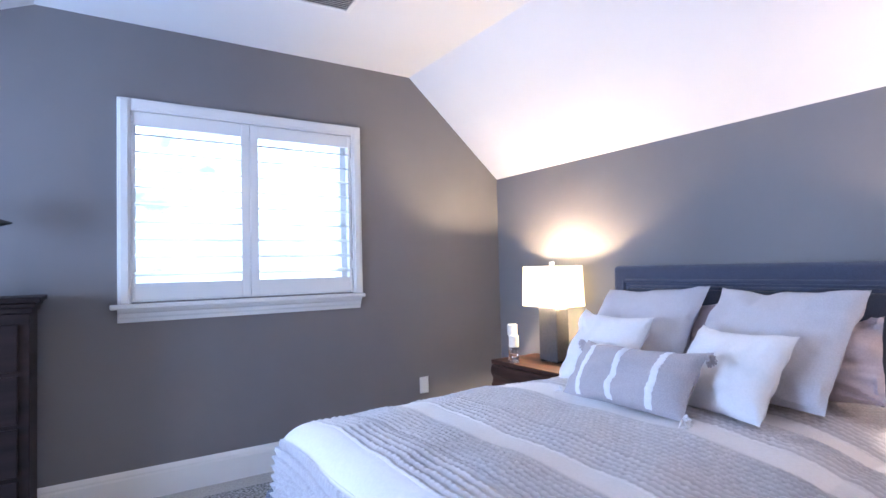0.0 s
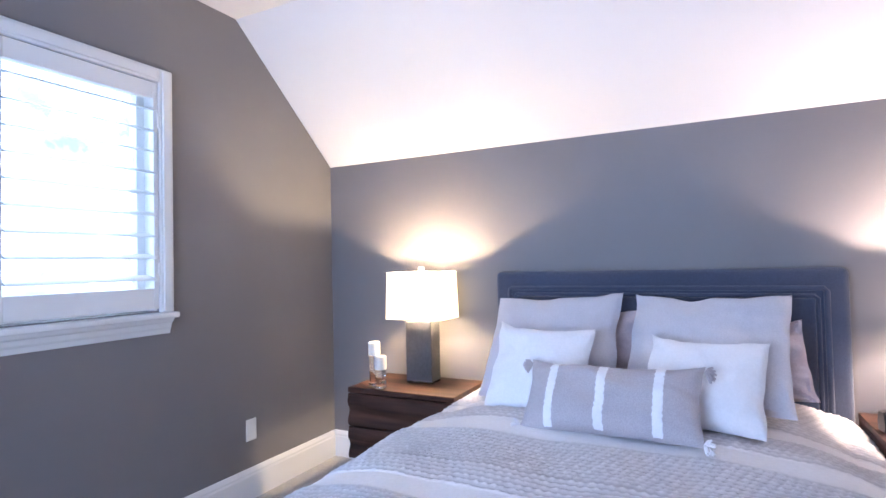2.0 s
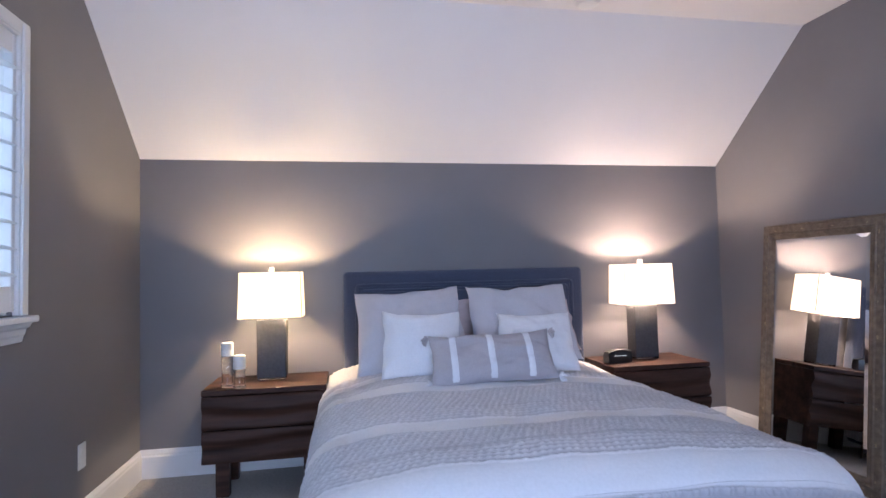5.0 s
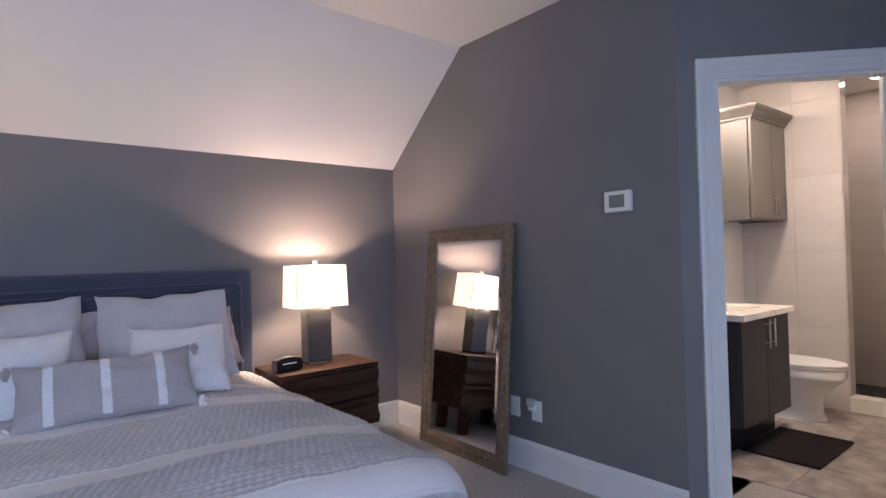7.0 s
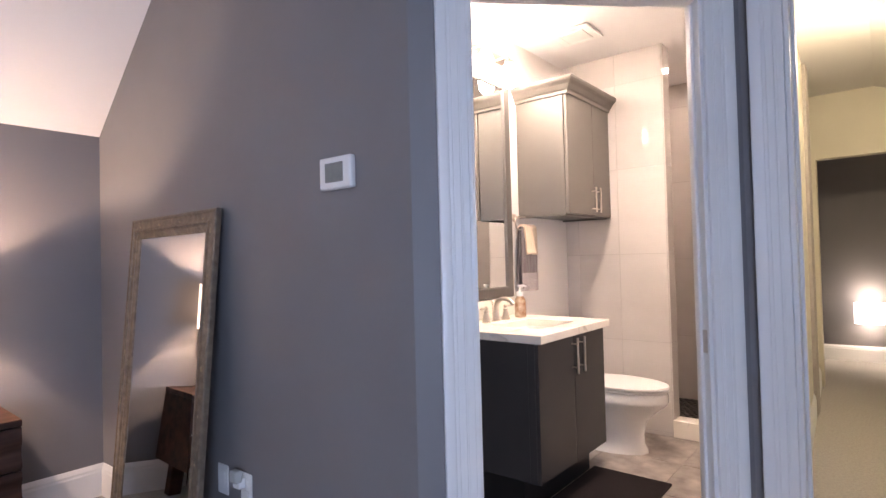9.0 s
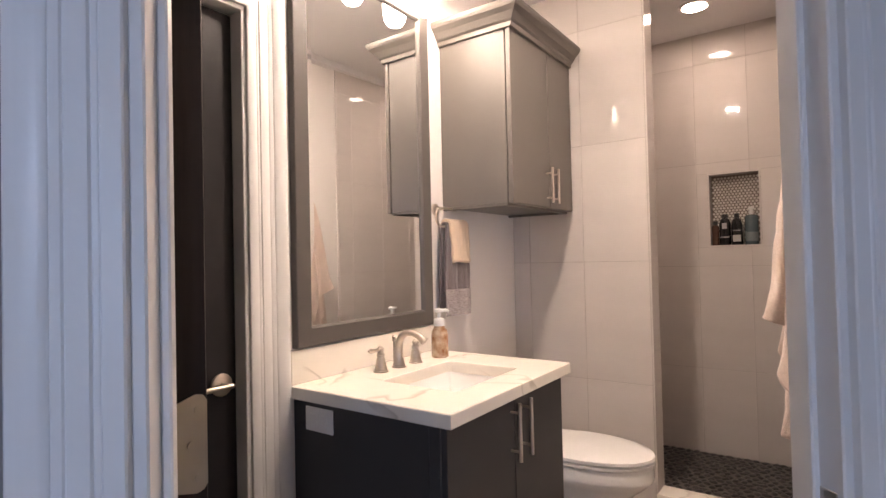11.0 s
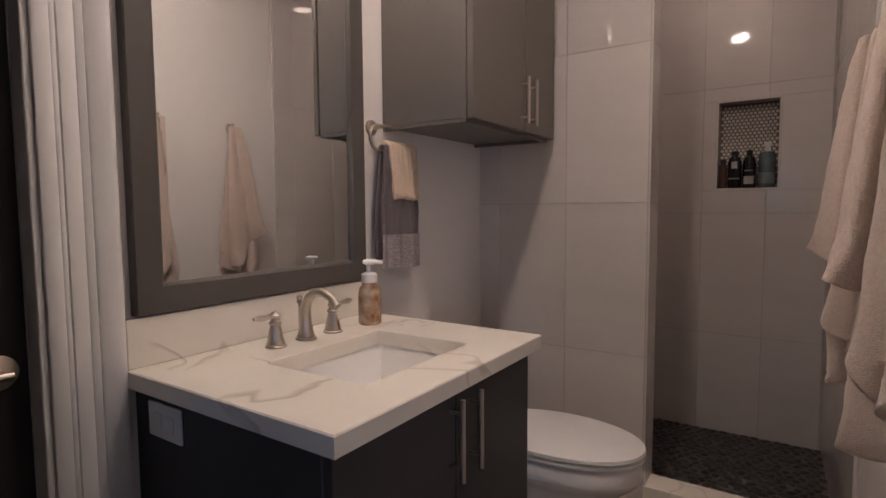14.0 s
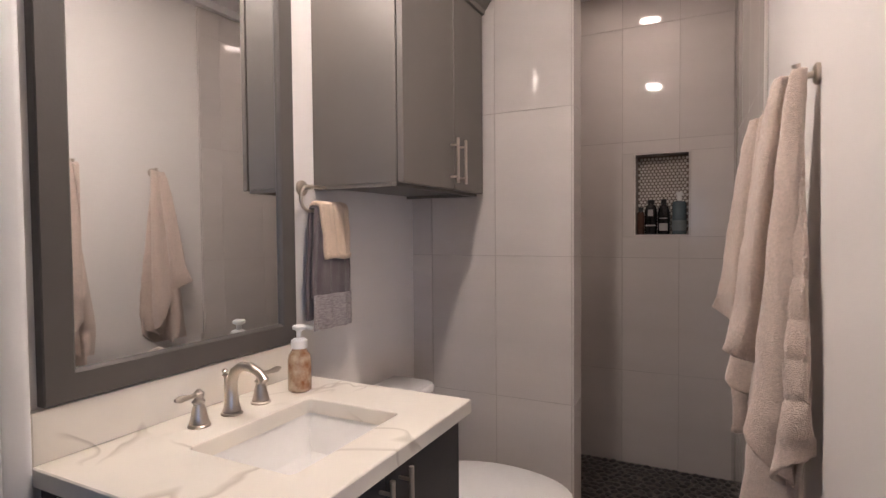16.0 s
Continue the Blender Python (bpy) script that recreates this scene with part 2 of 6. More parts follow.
def wall(bm, a, b, z0, z1, thick, holes=()):
    """An upright wall whose seen face runs from a to b (x, y), thick to the right of that way; holes are (from, to, low, high) along it."""
    a, b = Vector((*a, 0)), Vector((*b, 0))
    d = (b - a).normalized()
    out = Vector((d.y, -d.x, 0)) * thick
    length = (b - a).length
    us = sorted({0.0, length, *(h[0] for h in holes), *(h[1] for h in holes)})
    zs = sorted({z0, z1, *(h[2] for h in holes), *(h[3] for h in holes)})
    cache = {}

    def vert(i, j, k):
        if (i, j, k) not in cache:
            cache[i, j, k] = bm.verts.new(a + d * us[i] + out * k + Vector((0, 0, zs[j])))
        return cache[i, j, k]

    def solid(i, j):
        if not (0 <= i < len(us) - 1 and 0 <= j < len(zs) - 1):
            return False
        u, z = (us[i] + us[i + 1]) / 2, (zs[j] + zs[j + 1]) / 2
        return not any(h[0] < u < h[1] and h[2] < z < h[3] for h in holes)

    for i in range(len(us) - 1):
        for j in range(len(zs) - 1):
            if not solid(i, j):
                continue
            for k in (0, 1):
                bm.faces.new([vert(i, j, k), vert(i + 1, j, k), vert(i + 1, j + 1, k), vert(i, j + 1, k)])
            for di, dj, e in ((-1, 0, ((i, j), (i, j + 1))), (1, 0, ((i + 1, j), (i + 1, j + 1))), (0, -1, ((i, j), (i + 1, j))), (0, 1, ((i, j + 1), (i + 1, j + 1)))):
                if not solid(i + di, j + dj):
                    (p, q), (r, s) = e
                    bm.faces.new([vert(p, q, 0), vert(r, s, 0), vert(r, s, 1), vert(p, q, 1)])
    return bm


# ---- the plan ----
XE, XW, YN, YS = 2.83, -2.00, 3.297, -0.605
CORNER = (0.620, -0.670)      # where the thermostat wall turns into the bathroom door's wall
DIAG_END = (-0.100, -1.390)
CEIL, KNEE_X, KNEE_Z, KNEE_XW = 2.60, 2.04, 1.907, -0.14
DW = Vector((-1, -1, 0)).normalized()    # along the door's wall
DN = Vector((-1, 1, 0)).normalized()     # out of it, into the bedroom

structure("floor", boxed(XW - 0.2, -1.39, -0.12, XE + 0.15, YN + 0.15, 0.0), CARPET, "pale beige carpet covering the bedroom floor", "floor")
structure("wall_east", wall(bmesh.new(), (XE, YN + 0.15), (XE, YS - 0.12), -0.1, 2.2, -0.15), WALL_GREY, "warm grey painted wall behind the bed", "wall")
WX0, WX1, WZ0, WZ1 = 0.26, 1.58, 1.06, 2.12
structure("wall_north", wall(bmesh.new(), (XW, YN), (XE, YN), -0.1, 2.9, -0.15, [(WX0 - XW, WX1 - XW, WZ0, WZ1)]), WALL_GREY, "warm grey painted wall with the shuttered window", "wall")
structure("wall_south", wall(bmesh.new(), (XE, YS), CORNER, -0.1, 2.9, -0.11), WALL_GREY, "warm grey painted wall with a thermostat", "wall")
V0, V1, VZ0, VZ1 = 1.25, 2.95, 0.70, 1.58     # unseen window added opposite the bed
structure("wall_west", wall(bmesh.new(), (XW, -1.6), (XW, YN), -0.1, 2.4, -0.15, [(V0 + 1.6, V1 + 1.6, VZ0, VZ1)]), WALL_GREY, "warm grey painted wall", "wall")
# the door's wall, on the slant
D0 = 0.168
D1 = 0.900
DOOR_TOP = 1.995
WT = 0.070
structure("wall_door", wall(bmesh.new(), CORNER, DIAG_END, -0.1, 2.9, -WT, [(D0, D1, -0.1, DOOR_TOP)]), WALL_GREY, "grey slanted wall holding the bathroom doorway", "wall")
structure("wall_hall", wall(bmesh.new(), DIAG_END, (XW, DIAG_END[1]), -0.1, 2.9, -0.115, [(0.115, 0.83, -0.1, DOOR_TOP)]), WALL_GREY, "grey wall holding the hall doorway", "wall")
# ceilings
structure("ceiling", boxed(KNEE_XW, -1.6, CEIL, KNEE_X, YN + 0.1, CEIL + 0.1), CEIL_WHITE, "white flat bedroom ceiling", "ceiling")


def slope(x0, z0, x1, z1):
    bm = bmesh.new()
    v = [bm.verts.new((x, y, z)) for y in (-1.6, YN + 0.1) for x, z in ((x0, z0), (x1, z1), (x1, z1 + 0.12), (x0, z0 + 0.12))]
    for f in ((0, 1, 2, 3), (4, 5, 6, 7), (0, 1, 5, 4), (1, 2, 6, 5), (2, 3, 7, 6), (3, 0, 4, 7)):
        bm.faces.new([v[i] for i in f])
    return bm


k = (KNEE_Z - CEIL) / (XE - KNEE_X)
structure("ceiling_slope_east", slope(KNEE_X, CEIL, XE + 0.1, KNEE_Z + k * 0.1), CEIL_WHITE, "white sloping ceiling above the bed", "ceiling")
structure("ceiling_slope_west", slope(KNEE_XW, CEIL, XW - 0.1, 1.72), CEIL_WHITE, "white sloping ceiling", "ceiling")

# bathroom shell
BXE, BYN, STUB, SHY = 1.400, -0.760, -3.210, -4.220
structure("bathroom_floor", prism(bmesh.new(), [(0.55, -0.75), (1.52, -0.75), (1.52, STUB), (-0.07, STUB), (-0.07, -1.42)], -0.12, -0.004), GROUT, "grey grout bed of the bathroom floor", "floor")
structure("wall_vanity", wall(bmesh.new(), (BXE, -0.70), (BXE, SHY - 0.1), -0.1, 2.75, -0.12, [(0.195, 0.833, -0.1, 2.005)]), BATH_PAINT, "pale painted wall behind the vanity", "wall")


def side_x(y):
    """The towel wall runs a little askew."""
    return -0.060 - 0.0469 * (y + 1.34)


structure("wall_corner", prism(bmesh.new(), [(-0.101, -1.391), (-0.052, -1.442), (-0.045, -1.50), (-0.101, -1.504)], -0.1, 2.9), WALL_GREY, "grey wall corner between the doorways", "wall")
structure("wall_towels", wall(bmesh.new(), (side_x(SHY - 0.1), SHY - 0.1), (side_x(-1.405), -1.405), -0.1, 2.75, -0.03), BATH_PAINT, "pale painted wall with towel hooks", "wall")
structure("wall_stub", wall(bmesh.new(), (BXE, STUB - 0.0030), (0.680, STUB - 0.0030), -0.1, 2.75, -0.12), GROUT, "short tiled wall between toilet and shower", "wall")
NX0, NX1, NZ0, NZ1 = 0.295, 0.580, 1.270, 1.725
structure("wall_shower", wall(bmesh.new(), (BXE, SHY - 0.0030), (-0.02, SHY - 0.0030), -0.1, 2.75, -0.20, [(BXE - NX1, BXE - NX0, NZ0, NZ1)]), GROUT, "tiled back wall of the shower with a niche", "wall")
structure("bathroom_ceiling", prism(bmesh.new(), [(0.60, -0.74), (1.52, -0.74), (1.52, SHY), (-0.07, SHY), (-0.07, -1.42)], CEIL, CEIL + 0.1), CEIL_WHITE, "white bathroom ceiling", "ceiling")
# hall


def hall_x(y):
    return side_x(y) - 0.074


structure("hall_floor", prism(bmesh.new(), [(-1.60, -1.505), (hall_x(-1.505) + 0.004, -1.505), (hall_x(-5.3) + 0.004, -5.30), (1.1, -5.42), (1.1, -6.9), (-1.60, -6.9)], -0.12, 0.0), CARPET, "pale carpet running down the hall", "floor")
structure("wall_hall_side", prism(bmesh.new(), [(hall_x(-1.508), -1.508), (hall_x(-1.508) + 0.012, -1.508), (hall_x(-5.3) + 0.012, -5.30), (hall_x(-5.3), -5.30)], -0.1, 2.7), HALL_PAINT, "cream painted hall wall", "wall")
structure("wall_hall_end", wall(bmesh.new(), (hall_x(-5.3) + 0.012, -5.30), (-1.60, -5.30), -0.1, 2.8, -0.12, [(0.045, 1.15, -0.1, 2.0)]), HALL_PAINT, "cream painted wall with an opening at the hall's end", "wall")
structure("wall_hall_west", boxed(-1.70, -6.9, -0.1, -1.60, -1.51, 2.8), HALL_PAINT, "cream painted hall wall", "wall")
structure("hall_ceiling", boxed(-0.40, -5.42, 2.56, 0.08, -1.51, 2.66), CEIL_WHITE, "white hall ceiling", "ceiling")


def tilted(x0, z0, x1, z1, y0, y1):
    bm = bmesh.new()
    v = [bm.verts.new((x, y, z)) for y in (y0, y1) for x, z in ((x0, z0), (x1, z1), (x1, z1 + 0.1), (x0, z0 + 0.1))]
    for f in ((0, 1, 2, 3), (4, 5, 6, 7), (0, 1, 5, 4), (1, 2, 6, 5), (2, 3, 7, 6), (3, 0, 4, 7)):
        bm.faces.new([v[i] for i in f])
    return bm


structure("hall_ceiling_slope", tilted(-0.40, 2.56, -1.65, 2.05, -5.42, -1.51), CEIL_WHITE, "white sloping hall ceiling", "ceiling")
structure("wall_far_room", boxed(-1.7, -6.95, -0.1, 1.2, -6.80, 2.9), WALL_GREY, "grey wall of the room beyond the hall", "wall")
structure("wall_far_room_north", boxed(hall_x(-5.3) + 0.013, -5.42, -0.1, 1.1, -5.31, 2.9), WALL_GREY, "grey wall of the room beyond the hall", "wall")
structure("wall_far_room_east", boxed(1.0, -6.8, -0.1, 1.1, -5.42, 2.9), WALL_GREY, "grey wall of the room beyond the hall", "wall")
structure("far_room_ceiling", tilted(1.1, 2.75, -1.7, 1.75, -6.95, -5.42), CEIL_WHITE, "white sloping ceiling of the room beyond", "ceiling")

# ---- skirting and door casings ----
SKIRT = [(0, 0), (0.016, 0), (0.016, 0.125), (0.013, 0.135), (0.013, 0.145), (0.008, 0.158), (0.004, 0.167), (0, 0.167)]


def skirting(name, a, b, inward):
    structure(name, sweep_profile(bmesh.new(), SKIRT, (*a, 0), (*b, 0), (*inward, 0)), TRIM_WHITE, "white moulded baseboard along the wall", "baseboard")


sd = (Vector((*CORNER, 0)) - Vector((XE, YS, 0))).normalized()
skirting("baseboard_north", (XW, YN), (XE - 0.017, YN), (0, -1))
skirting("baseboard_east", (XE, YN), (XE, YS + 0.001), (-1, 0))
skirting("baseboard_south", (XE - 0.017, YS - 0.0005), CORNER, (-sd.y, sd.x) if -sd.y * 0 + sd.x * 1 > 0 else (sd.y, -sd.x))
skirting("baseboard_hall", (hall_x(-1.51), -1.51), (hall_x(-5.3), -5.30), (-1, -0.0469))
skirting("baseboard_far_room", (-1.6, -6.80), (1.0, -6.80), (0, 1))
skirting("baseboard_west", (XW, -1.39), (XW, YN - 0.017), (1, 0))


def casing(name, origin, along, out, u0, u1, top, width=0.09, legs=(True, True)):
    """White moulded casing round an opening from u0 to u1; strips of its profile stand out by steps."""
    o, a, n = Vector(origin), Vector(along).normalized(), Vector(out).normalized()
    m = Matrix.Identity(4)
    for i, col in enumerate((a, n, Vector((0, 0, 1)))):
        for r in range(3):
            m[r][i] = col[r]
    m.translation = o
    bm = bmesh.new()
    shape = [(0.0, 0.0), (0.0, 0.010), (0.02, 0.012), (0.20, 0.0135), (0.215, 0.0122), (0.235, 0.0135), (0.27, 0.0136), (0.285, 0.0122), (0.305, 0.0150), (0.50, 0.0160), (0.515, 0.0147), (0.535, 0.0165), (0.62, 0.0170), (0.635, 0.0155), (0.66, 0.0185), (0.72, 0.0200), (0.80, 0.0225), (0.90, 0.0230), (0.97, 0.0220), (1.0, 0.019), (1.0, 0.0)]
    stations = [(u0, -1, 0.0, 0), (u0, -1, top, 1), (u1, 1, top, 1), (u1, 1, 0.0, 0)]
    if not legs[1]:
        stations = [(u0, -1, 0.0, 0), (u0, -1, top, 1), (u1, 0, top, 1)]
    rings = [[bm.verts.new((u + s * width * f, d, z + k_ * width * f)) for f, d in shape] for u, s, z, k_ in stations]
    for p, q in zip(rings, rings[1:]):
        for i in range(len(shape)):
            bm.faces.new((p[i], p[(i + 1) % len(shape)], q[(i + 1) % len(shape)], q[i]))
    bm.faces.new(rings[0])
    bm.faces.new(rings[-1])
    bmesh.ops.transform(bm, matrix=m, verts=bm.verts)
    return structure(name, bm, TRIM_WHITE, "white moulded door casing", "trim", True)


def jamb(name, origin, along, back, u0, u1, top, depth):
    o, a, n = Vector(origin), Vector(along).normalized(), Vector(back).normalized()
    m = Matrix.Identity(4)
    for i, col in enumerate((a, n, Vector((0, 0, 1)))):
        for r in range(3):
            m[r][i] = col[r]
    m.translation = o
    bm = bmesh.new()
    t = 0.014
    box(bm, u0, -0.002, 0, u0 + t, depth + 0.002, top - t, bevel=0.002, seg=1)
    box(bm, u1 - t, -0.002, 0, u1, depth + 0.002, top - t, bevel=0.002, seg=1)
    box(bm, u0, -0.002, top - t, u1, depth + 0.002, top, bevel=0.002, seg=1)
    # the stop
    box(bm, u0 + t, depth * 0.40, 0, u0 + t + 0.010, depth * 0.62, top - t - 0.010, bevel=0.002, seg=1)
    box(bm, u1 - t - 0.010, depth * 0.40, 0, u1 - t, depth * 0.62, top - t - 0.010, bevel=0.002, seg=1)
    bmesh.ops.transform(bm, matrix=m, verts=bm.verts)
    return structure(name, bm, TRIM_WHITE, "white painted door jamb", "trim")


C3 = Vector((*CORNER, 0))
casing("trim_bath_door", C3, DW, DN, D0, D1, DOOR_TOP)
jamb("trim_bath_jamb", C3, DW, -DN, D0, D1, DOOR_TOP, WT)
E3 = Vector((*DIAG_END, 0))
casing("trim_hall_door", E3, (-1, 0, 0), (0, 1, 0), 0.115, 0.83, DOOR_TOP)
jamb("trim_hall_jamb", E3, (-1, 0, 0), (0, -1, 0), 0.115, 0.83, DOOR_TOP, 0.115)
casing("trim_closet", (BXE, -0.70, 0), (0, -1, 0), (-1, 0, 0), 0.195, 0.833, 2.005, width=0.135)
jamb("trim_closet_jamb", (BXE, -0.70, 0), (0, -1, 0), (1, 0, 0), 0.195, 0.833, 2.005, 0.118)
structure("trim_strike_plate", link_bm := boxed(-0.016, -0.001, -0.035, 0.016, 0.001, 0.035, bevel=0.0008, seg=1), NICKEL, "brushed nickel strike plate on the jamb", "strike plate").matrix_basis = Matrix.Translation(C3 + DW * (D1 - 0.0155) - DN * 0.022 + Vector((0, 0, 0.93))) @ pose(0, 0, 0, 0, 0, 45) @ pose(0, 0, 0, 0, 0, 90) @ pose(0, 0, 0, 0, 0, 180)


def lever(parent, base, out, along):
    """A round rose with a straight lever."""
    b, o, a = Vector(base), Vector(out).normalized(), Vector(along).normalized()
    rose = bmesh.new()
    tube(rose, [b, b + o * 0.006, b + o * 0.009], [0.033, 0.033, 0.028], 24)
    part("rose", rose, NICKEL, parent, "round brushed nickel rose", True)
    arm = bmesh.new()
    tube(arm, [b + o * 0.008, b + o * 0.04], 0.009, 12)
    tube(arm, [b + o * 0.042 - a * 0.012, b + o * 0.042 + a * 0.06, b + o * 0.040 + a * 0.115], [0.0075, 0.0075, 0.006], 12)
    part("lever", arm, NICKEL, parent, "straight brushed nickel lever", True)


def panel_door(parent, width, height, thick, name="leaf"):
    """A two-panel moulded leaf with an arched top panel, in its own frame: width on y, front to -x."""
    bm = box(bmesh.new(), 0.003, 0, 0.008, thick, width, height - 0.004, bevel=0.002, seg=1)
    part(name, bm, BLACK_DOOR, parent)
    margin = 0.115

    def arch(inset, rise):
        y0, y1 = margin + inset, width - margin - inset
        z1 = height - 0.20 - inset
        n = 14
        return [(y0, 0.96 + inset)] + [(y1, 0.96 + inset)] + [(y1 + (y0 - y1) * i / n, z1 + rise * math.sin(math.pi * i / n)) for i in range(n + 1)]

    def low(inset):
        y0, y1 = margin + inset, width - margin - inset
        return [(y0, 0.22 + inset), (y1, 0.22 + inset), (y1, 0.80 - inset), (y0, 0.80 - inset)]

    for key, shape in (("panel", lambda i: arch(i, 0.075)), ("panel", low)):
        bm = bmesh.new()
        rings = []
        for inset, x in ((0.0, 0.002), (0.006, -0.007), (0.013, -0.009), (0.020, -0.001), (0.030, 0.0022), (0.052, -0.003)):
            rings.append([bm.verts.new((x, y, z)) for y, z in shape(inset)])
        for a, b in zip(rings, rings[1:]):
            for i in range(len(a)):
                bm.faces.new((a[i], a[(i + 1) % len(a)], b[(i + 1) % len(a)], b[i]))
        bm.faces.new(rings[-1])
        part(key, bm, BLACK_DOOR, parent, "moulded black panel")


closet = thing("door_1", pose(1.440, -1.515, 0), "closed black panelled closet door with an arched panel", "door")
closet["kind"] = "structure"
panel_door(closet, 0.602, 1.985, 0.04)
lever(closet, (0.002, 0.050, 0.885), (-1, 0, 0), (0, 1, 0))

leaf = thing("door_2", pose(0.553, -0.868, 0), "open black bathroom door folded back against the wall", "door")
leaf["kind"] = "structure"
part("leaf", boxed(0.0, -0.0225, 0.008, 0.70, 0.0225, 1.975, bevel=0.002, seg=1), DOOR_EDGE, leaf, "dark-stained door leaf seen on its edge")
for z in (0.25, 1.045, 1.78):
    h = bmesh.new()
    prism(h, [(-0.020, -0.044), (0.008, -0.052), (0.016, -0.050), (0.020, -0.044), (0.020, 0.044), (0.016, 0.050), (0.008, 0.052), (-0.020, 0.044)], 0, 0.0025)
    tube(h, [(-0.022, -0.052, 0.003), (-0.022, 0.052, 0.003)], 0.006, 10)
    for sx, sy in ((0.009, -0.036), (0.001, 0.0), (0.009, 0.036)):
        tube(h, [(sx, sy, 0.0015), (sx, sy, 0.0038)], 0.0042, 10)
    bmesh.ops.transform(h, matrix=Matrix(((0, 0, -1, -0.0003), (-1, 0, 0, 0), (0, 1, 0, z), (0, 0, 0, 1))), verts=h.verts)
    part("hinge", h, NICKEL, leaf, "worn nickel butt hinge with three screws")

# ---- window and shutters ----
win = thing("window_1", pose(0, YN, 0), "white plantation shutters, slats open, in a white-cased window", "window")
win["kind"] = "structure"
cx0, cx1, cz0, cz1 = 0.215, 1.635, 1.055, 2.178
bm = bmesh.new()
for x0, x1, z0, z1 in ((cx0, cx0 + 0.065, cz0, cz1), (cx1 - 0.065, cx1, cz0, cz1), (cx0 + 0.065, cx1 - 0.065, cz1 - 0.065, cz1)):
    box(bm, x0, -0.022, z0, x1, -0.0005, z1, bevel=0.004)
    box(bm, x0 + 0.012, -0.030, z0 + (0.0 if z1 - z0 > 0.2 else 0.012), x1 - 0.012, -0.020, z1 - 0.012, bevel=0.004)
part("casing", bm, TRIM_WHITE, win)
part("sill", boxed(cx0 - 0.035, -0.062, 1.028, cx1 + 0.002, 0.02, 1.054, bevel=0.007, seg=3), TRIM_WHITE, win, "white window stool with rounded nose")
bm = bmesh.new()
ap = [(0.0, 0.955), (0.010, 0.955), (0.014, 0.975), (0.020, 0.985), (0.024, 1.004), (0.036, 1.012), (0.044, 1.027), (0.0, 1.027)]
sweep_profile(bm, ap, (cx0 + 0.0, -0.0005, 0), (cx1 - 0.015, -0.0005, 0), (0, -1, 0))
part("apron", bm, TRIM_WHITE, win, "white moulded apron under the sill")
for px0, px1 in ((0.283, 0.906), (0.910, 1.566)):
    pz0, pz1 = 1.072, 2.110
    gx0, gx1 = (px0 + 0.012, px1 - 0.048) if px0 < 0.5 else (px0 + 0.048, px1 - 0.022)
    gz0, gz1 = 1.166, 2.034
    bm = bmesh.new()
    box(bm, px0, -0.012, pz0, gx0, 0.018, pz1, bevel=0.003)
    box(bm, gx1, -0.012, pz0, px1, 0.018, pz1, bevel=0.003)
    box(bm, gx0 + 0.0005, -0.011, pz0, gx1 - 0.0005, 0.017, gz0, bevel=0.003)
    box(bm, gx0 + 0.0005, -0.011, gz1, gx1 - 0.0005, 0.017, pz1, bevel=0.003)
    sh = part("shutter", bm, TRIM_WHITE, win, "white hinged shutter panel")
    n = 9
    for i in range(n):
        z = gz0 + (i + 0.5) * (gz1 - gz0) / n
        sl = bmesh.new()
        outline = [(-0.044, 0.0), (-0.025, 0.0042), (0.0, 0.0056), (0.025, 0.0042), (0.044, 0.0), (0.025, -0.0042), (0.0, -0.0056), (-0.025, -0.0042)]
        ra = [sl.verts.new((gx0 + 0.002, y, zz)) for y, zz in outline]
        rb = [sl.verts.new((gx1 - 0.002, y, zz)) for y, zz in outline]
        for q in range(8):
            sl.faces.new((ra[q], ra[(q + 1) % 8], rb[(q + 1) % 8], rb[q]))
        sl.faces.new(ra)
        sl.faces.new(rb)
        bmesh.ops.transform(sl, matrix=pose(0, 0.004, z, 17, 0, 0), verts=sl.verts)
        part("slat", sl, SLAT_SHADED, sh)
    hx = px0 - 0.002 if px0 < 0.5 else px1 + 0.002
    for z in (1.25, 1.93):
        part("hinge", boxed(hx - 0.006, -0.020, z - 0.03, hx + 0.006, -0.011, z + 0.03, bevel=0.002, seg=1), TRIM_WHITE, sh, "small white painted hinge")
bm = bmesh.new()
for x0, x1, z0, z1 in ((WX0, WX0 + 0.05, WZ0, WZ1), (WX1 - 0.05, WX1, WZ0, WZ1), (0.89, 0.95, WZ0, WZ1), (WX0 + 0.05, 0.89, WZ0, WZ0 + 0.05), (0.95, WX1 - 0.05, WZ0, WZ0 + 0.05), (WX0 + 0.05, 0.89, WZ1 - 0.05, WZ1), (0.95, WX1 - 0.05, WZ1 - 0.05, WZ1)):
    box(bm, x0, 0.09, z0, x1, 0.14, z1, bevel=0.002, seg=1)
part("sash", bm, TRIM_WHITE, win)
bm = bmesh.new()
for x0, x1, z0, z1 in ((WX0 + 0.0005, WX0 + 0.012, WZ0 + 0.0005, WZ1 - 0.0005), (WX1 - 0.012, WX1 - 0.0005, WZ0 + 0.0005, WZ1 - 0.0005), (WX0 + 0.0125, WX1 - 0.0125, WZ1 - 0.012, WZ1 - 0.0005)):
    box(bm, x0, 0.022, z0, x1, 0.0895, z1)
part("jamb_liner", bm, TRIM_WHITE, win, "white painted window reveal")
for x0, x1 in ((WX0 + 0.05, 0.89), (0.95, WX1 - 0.05)):
    pane = part("pane", boxed(x0, 0.112, WZ0 + 0.05, x1, 0.116, WZ1 - 0.05), GLASS, win, "clear window glass")
    pane.visible_shadow = False

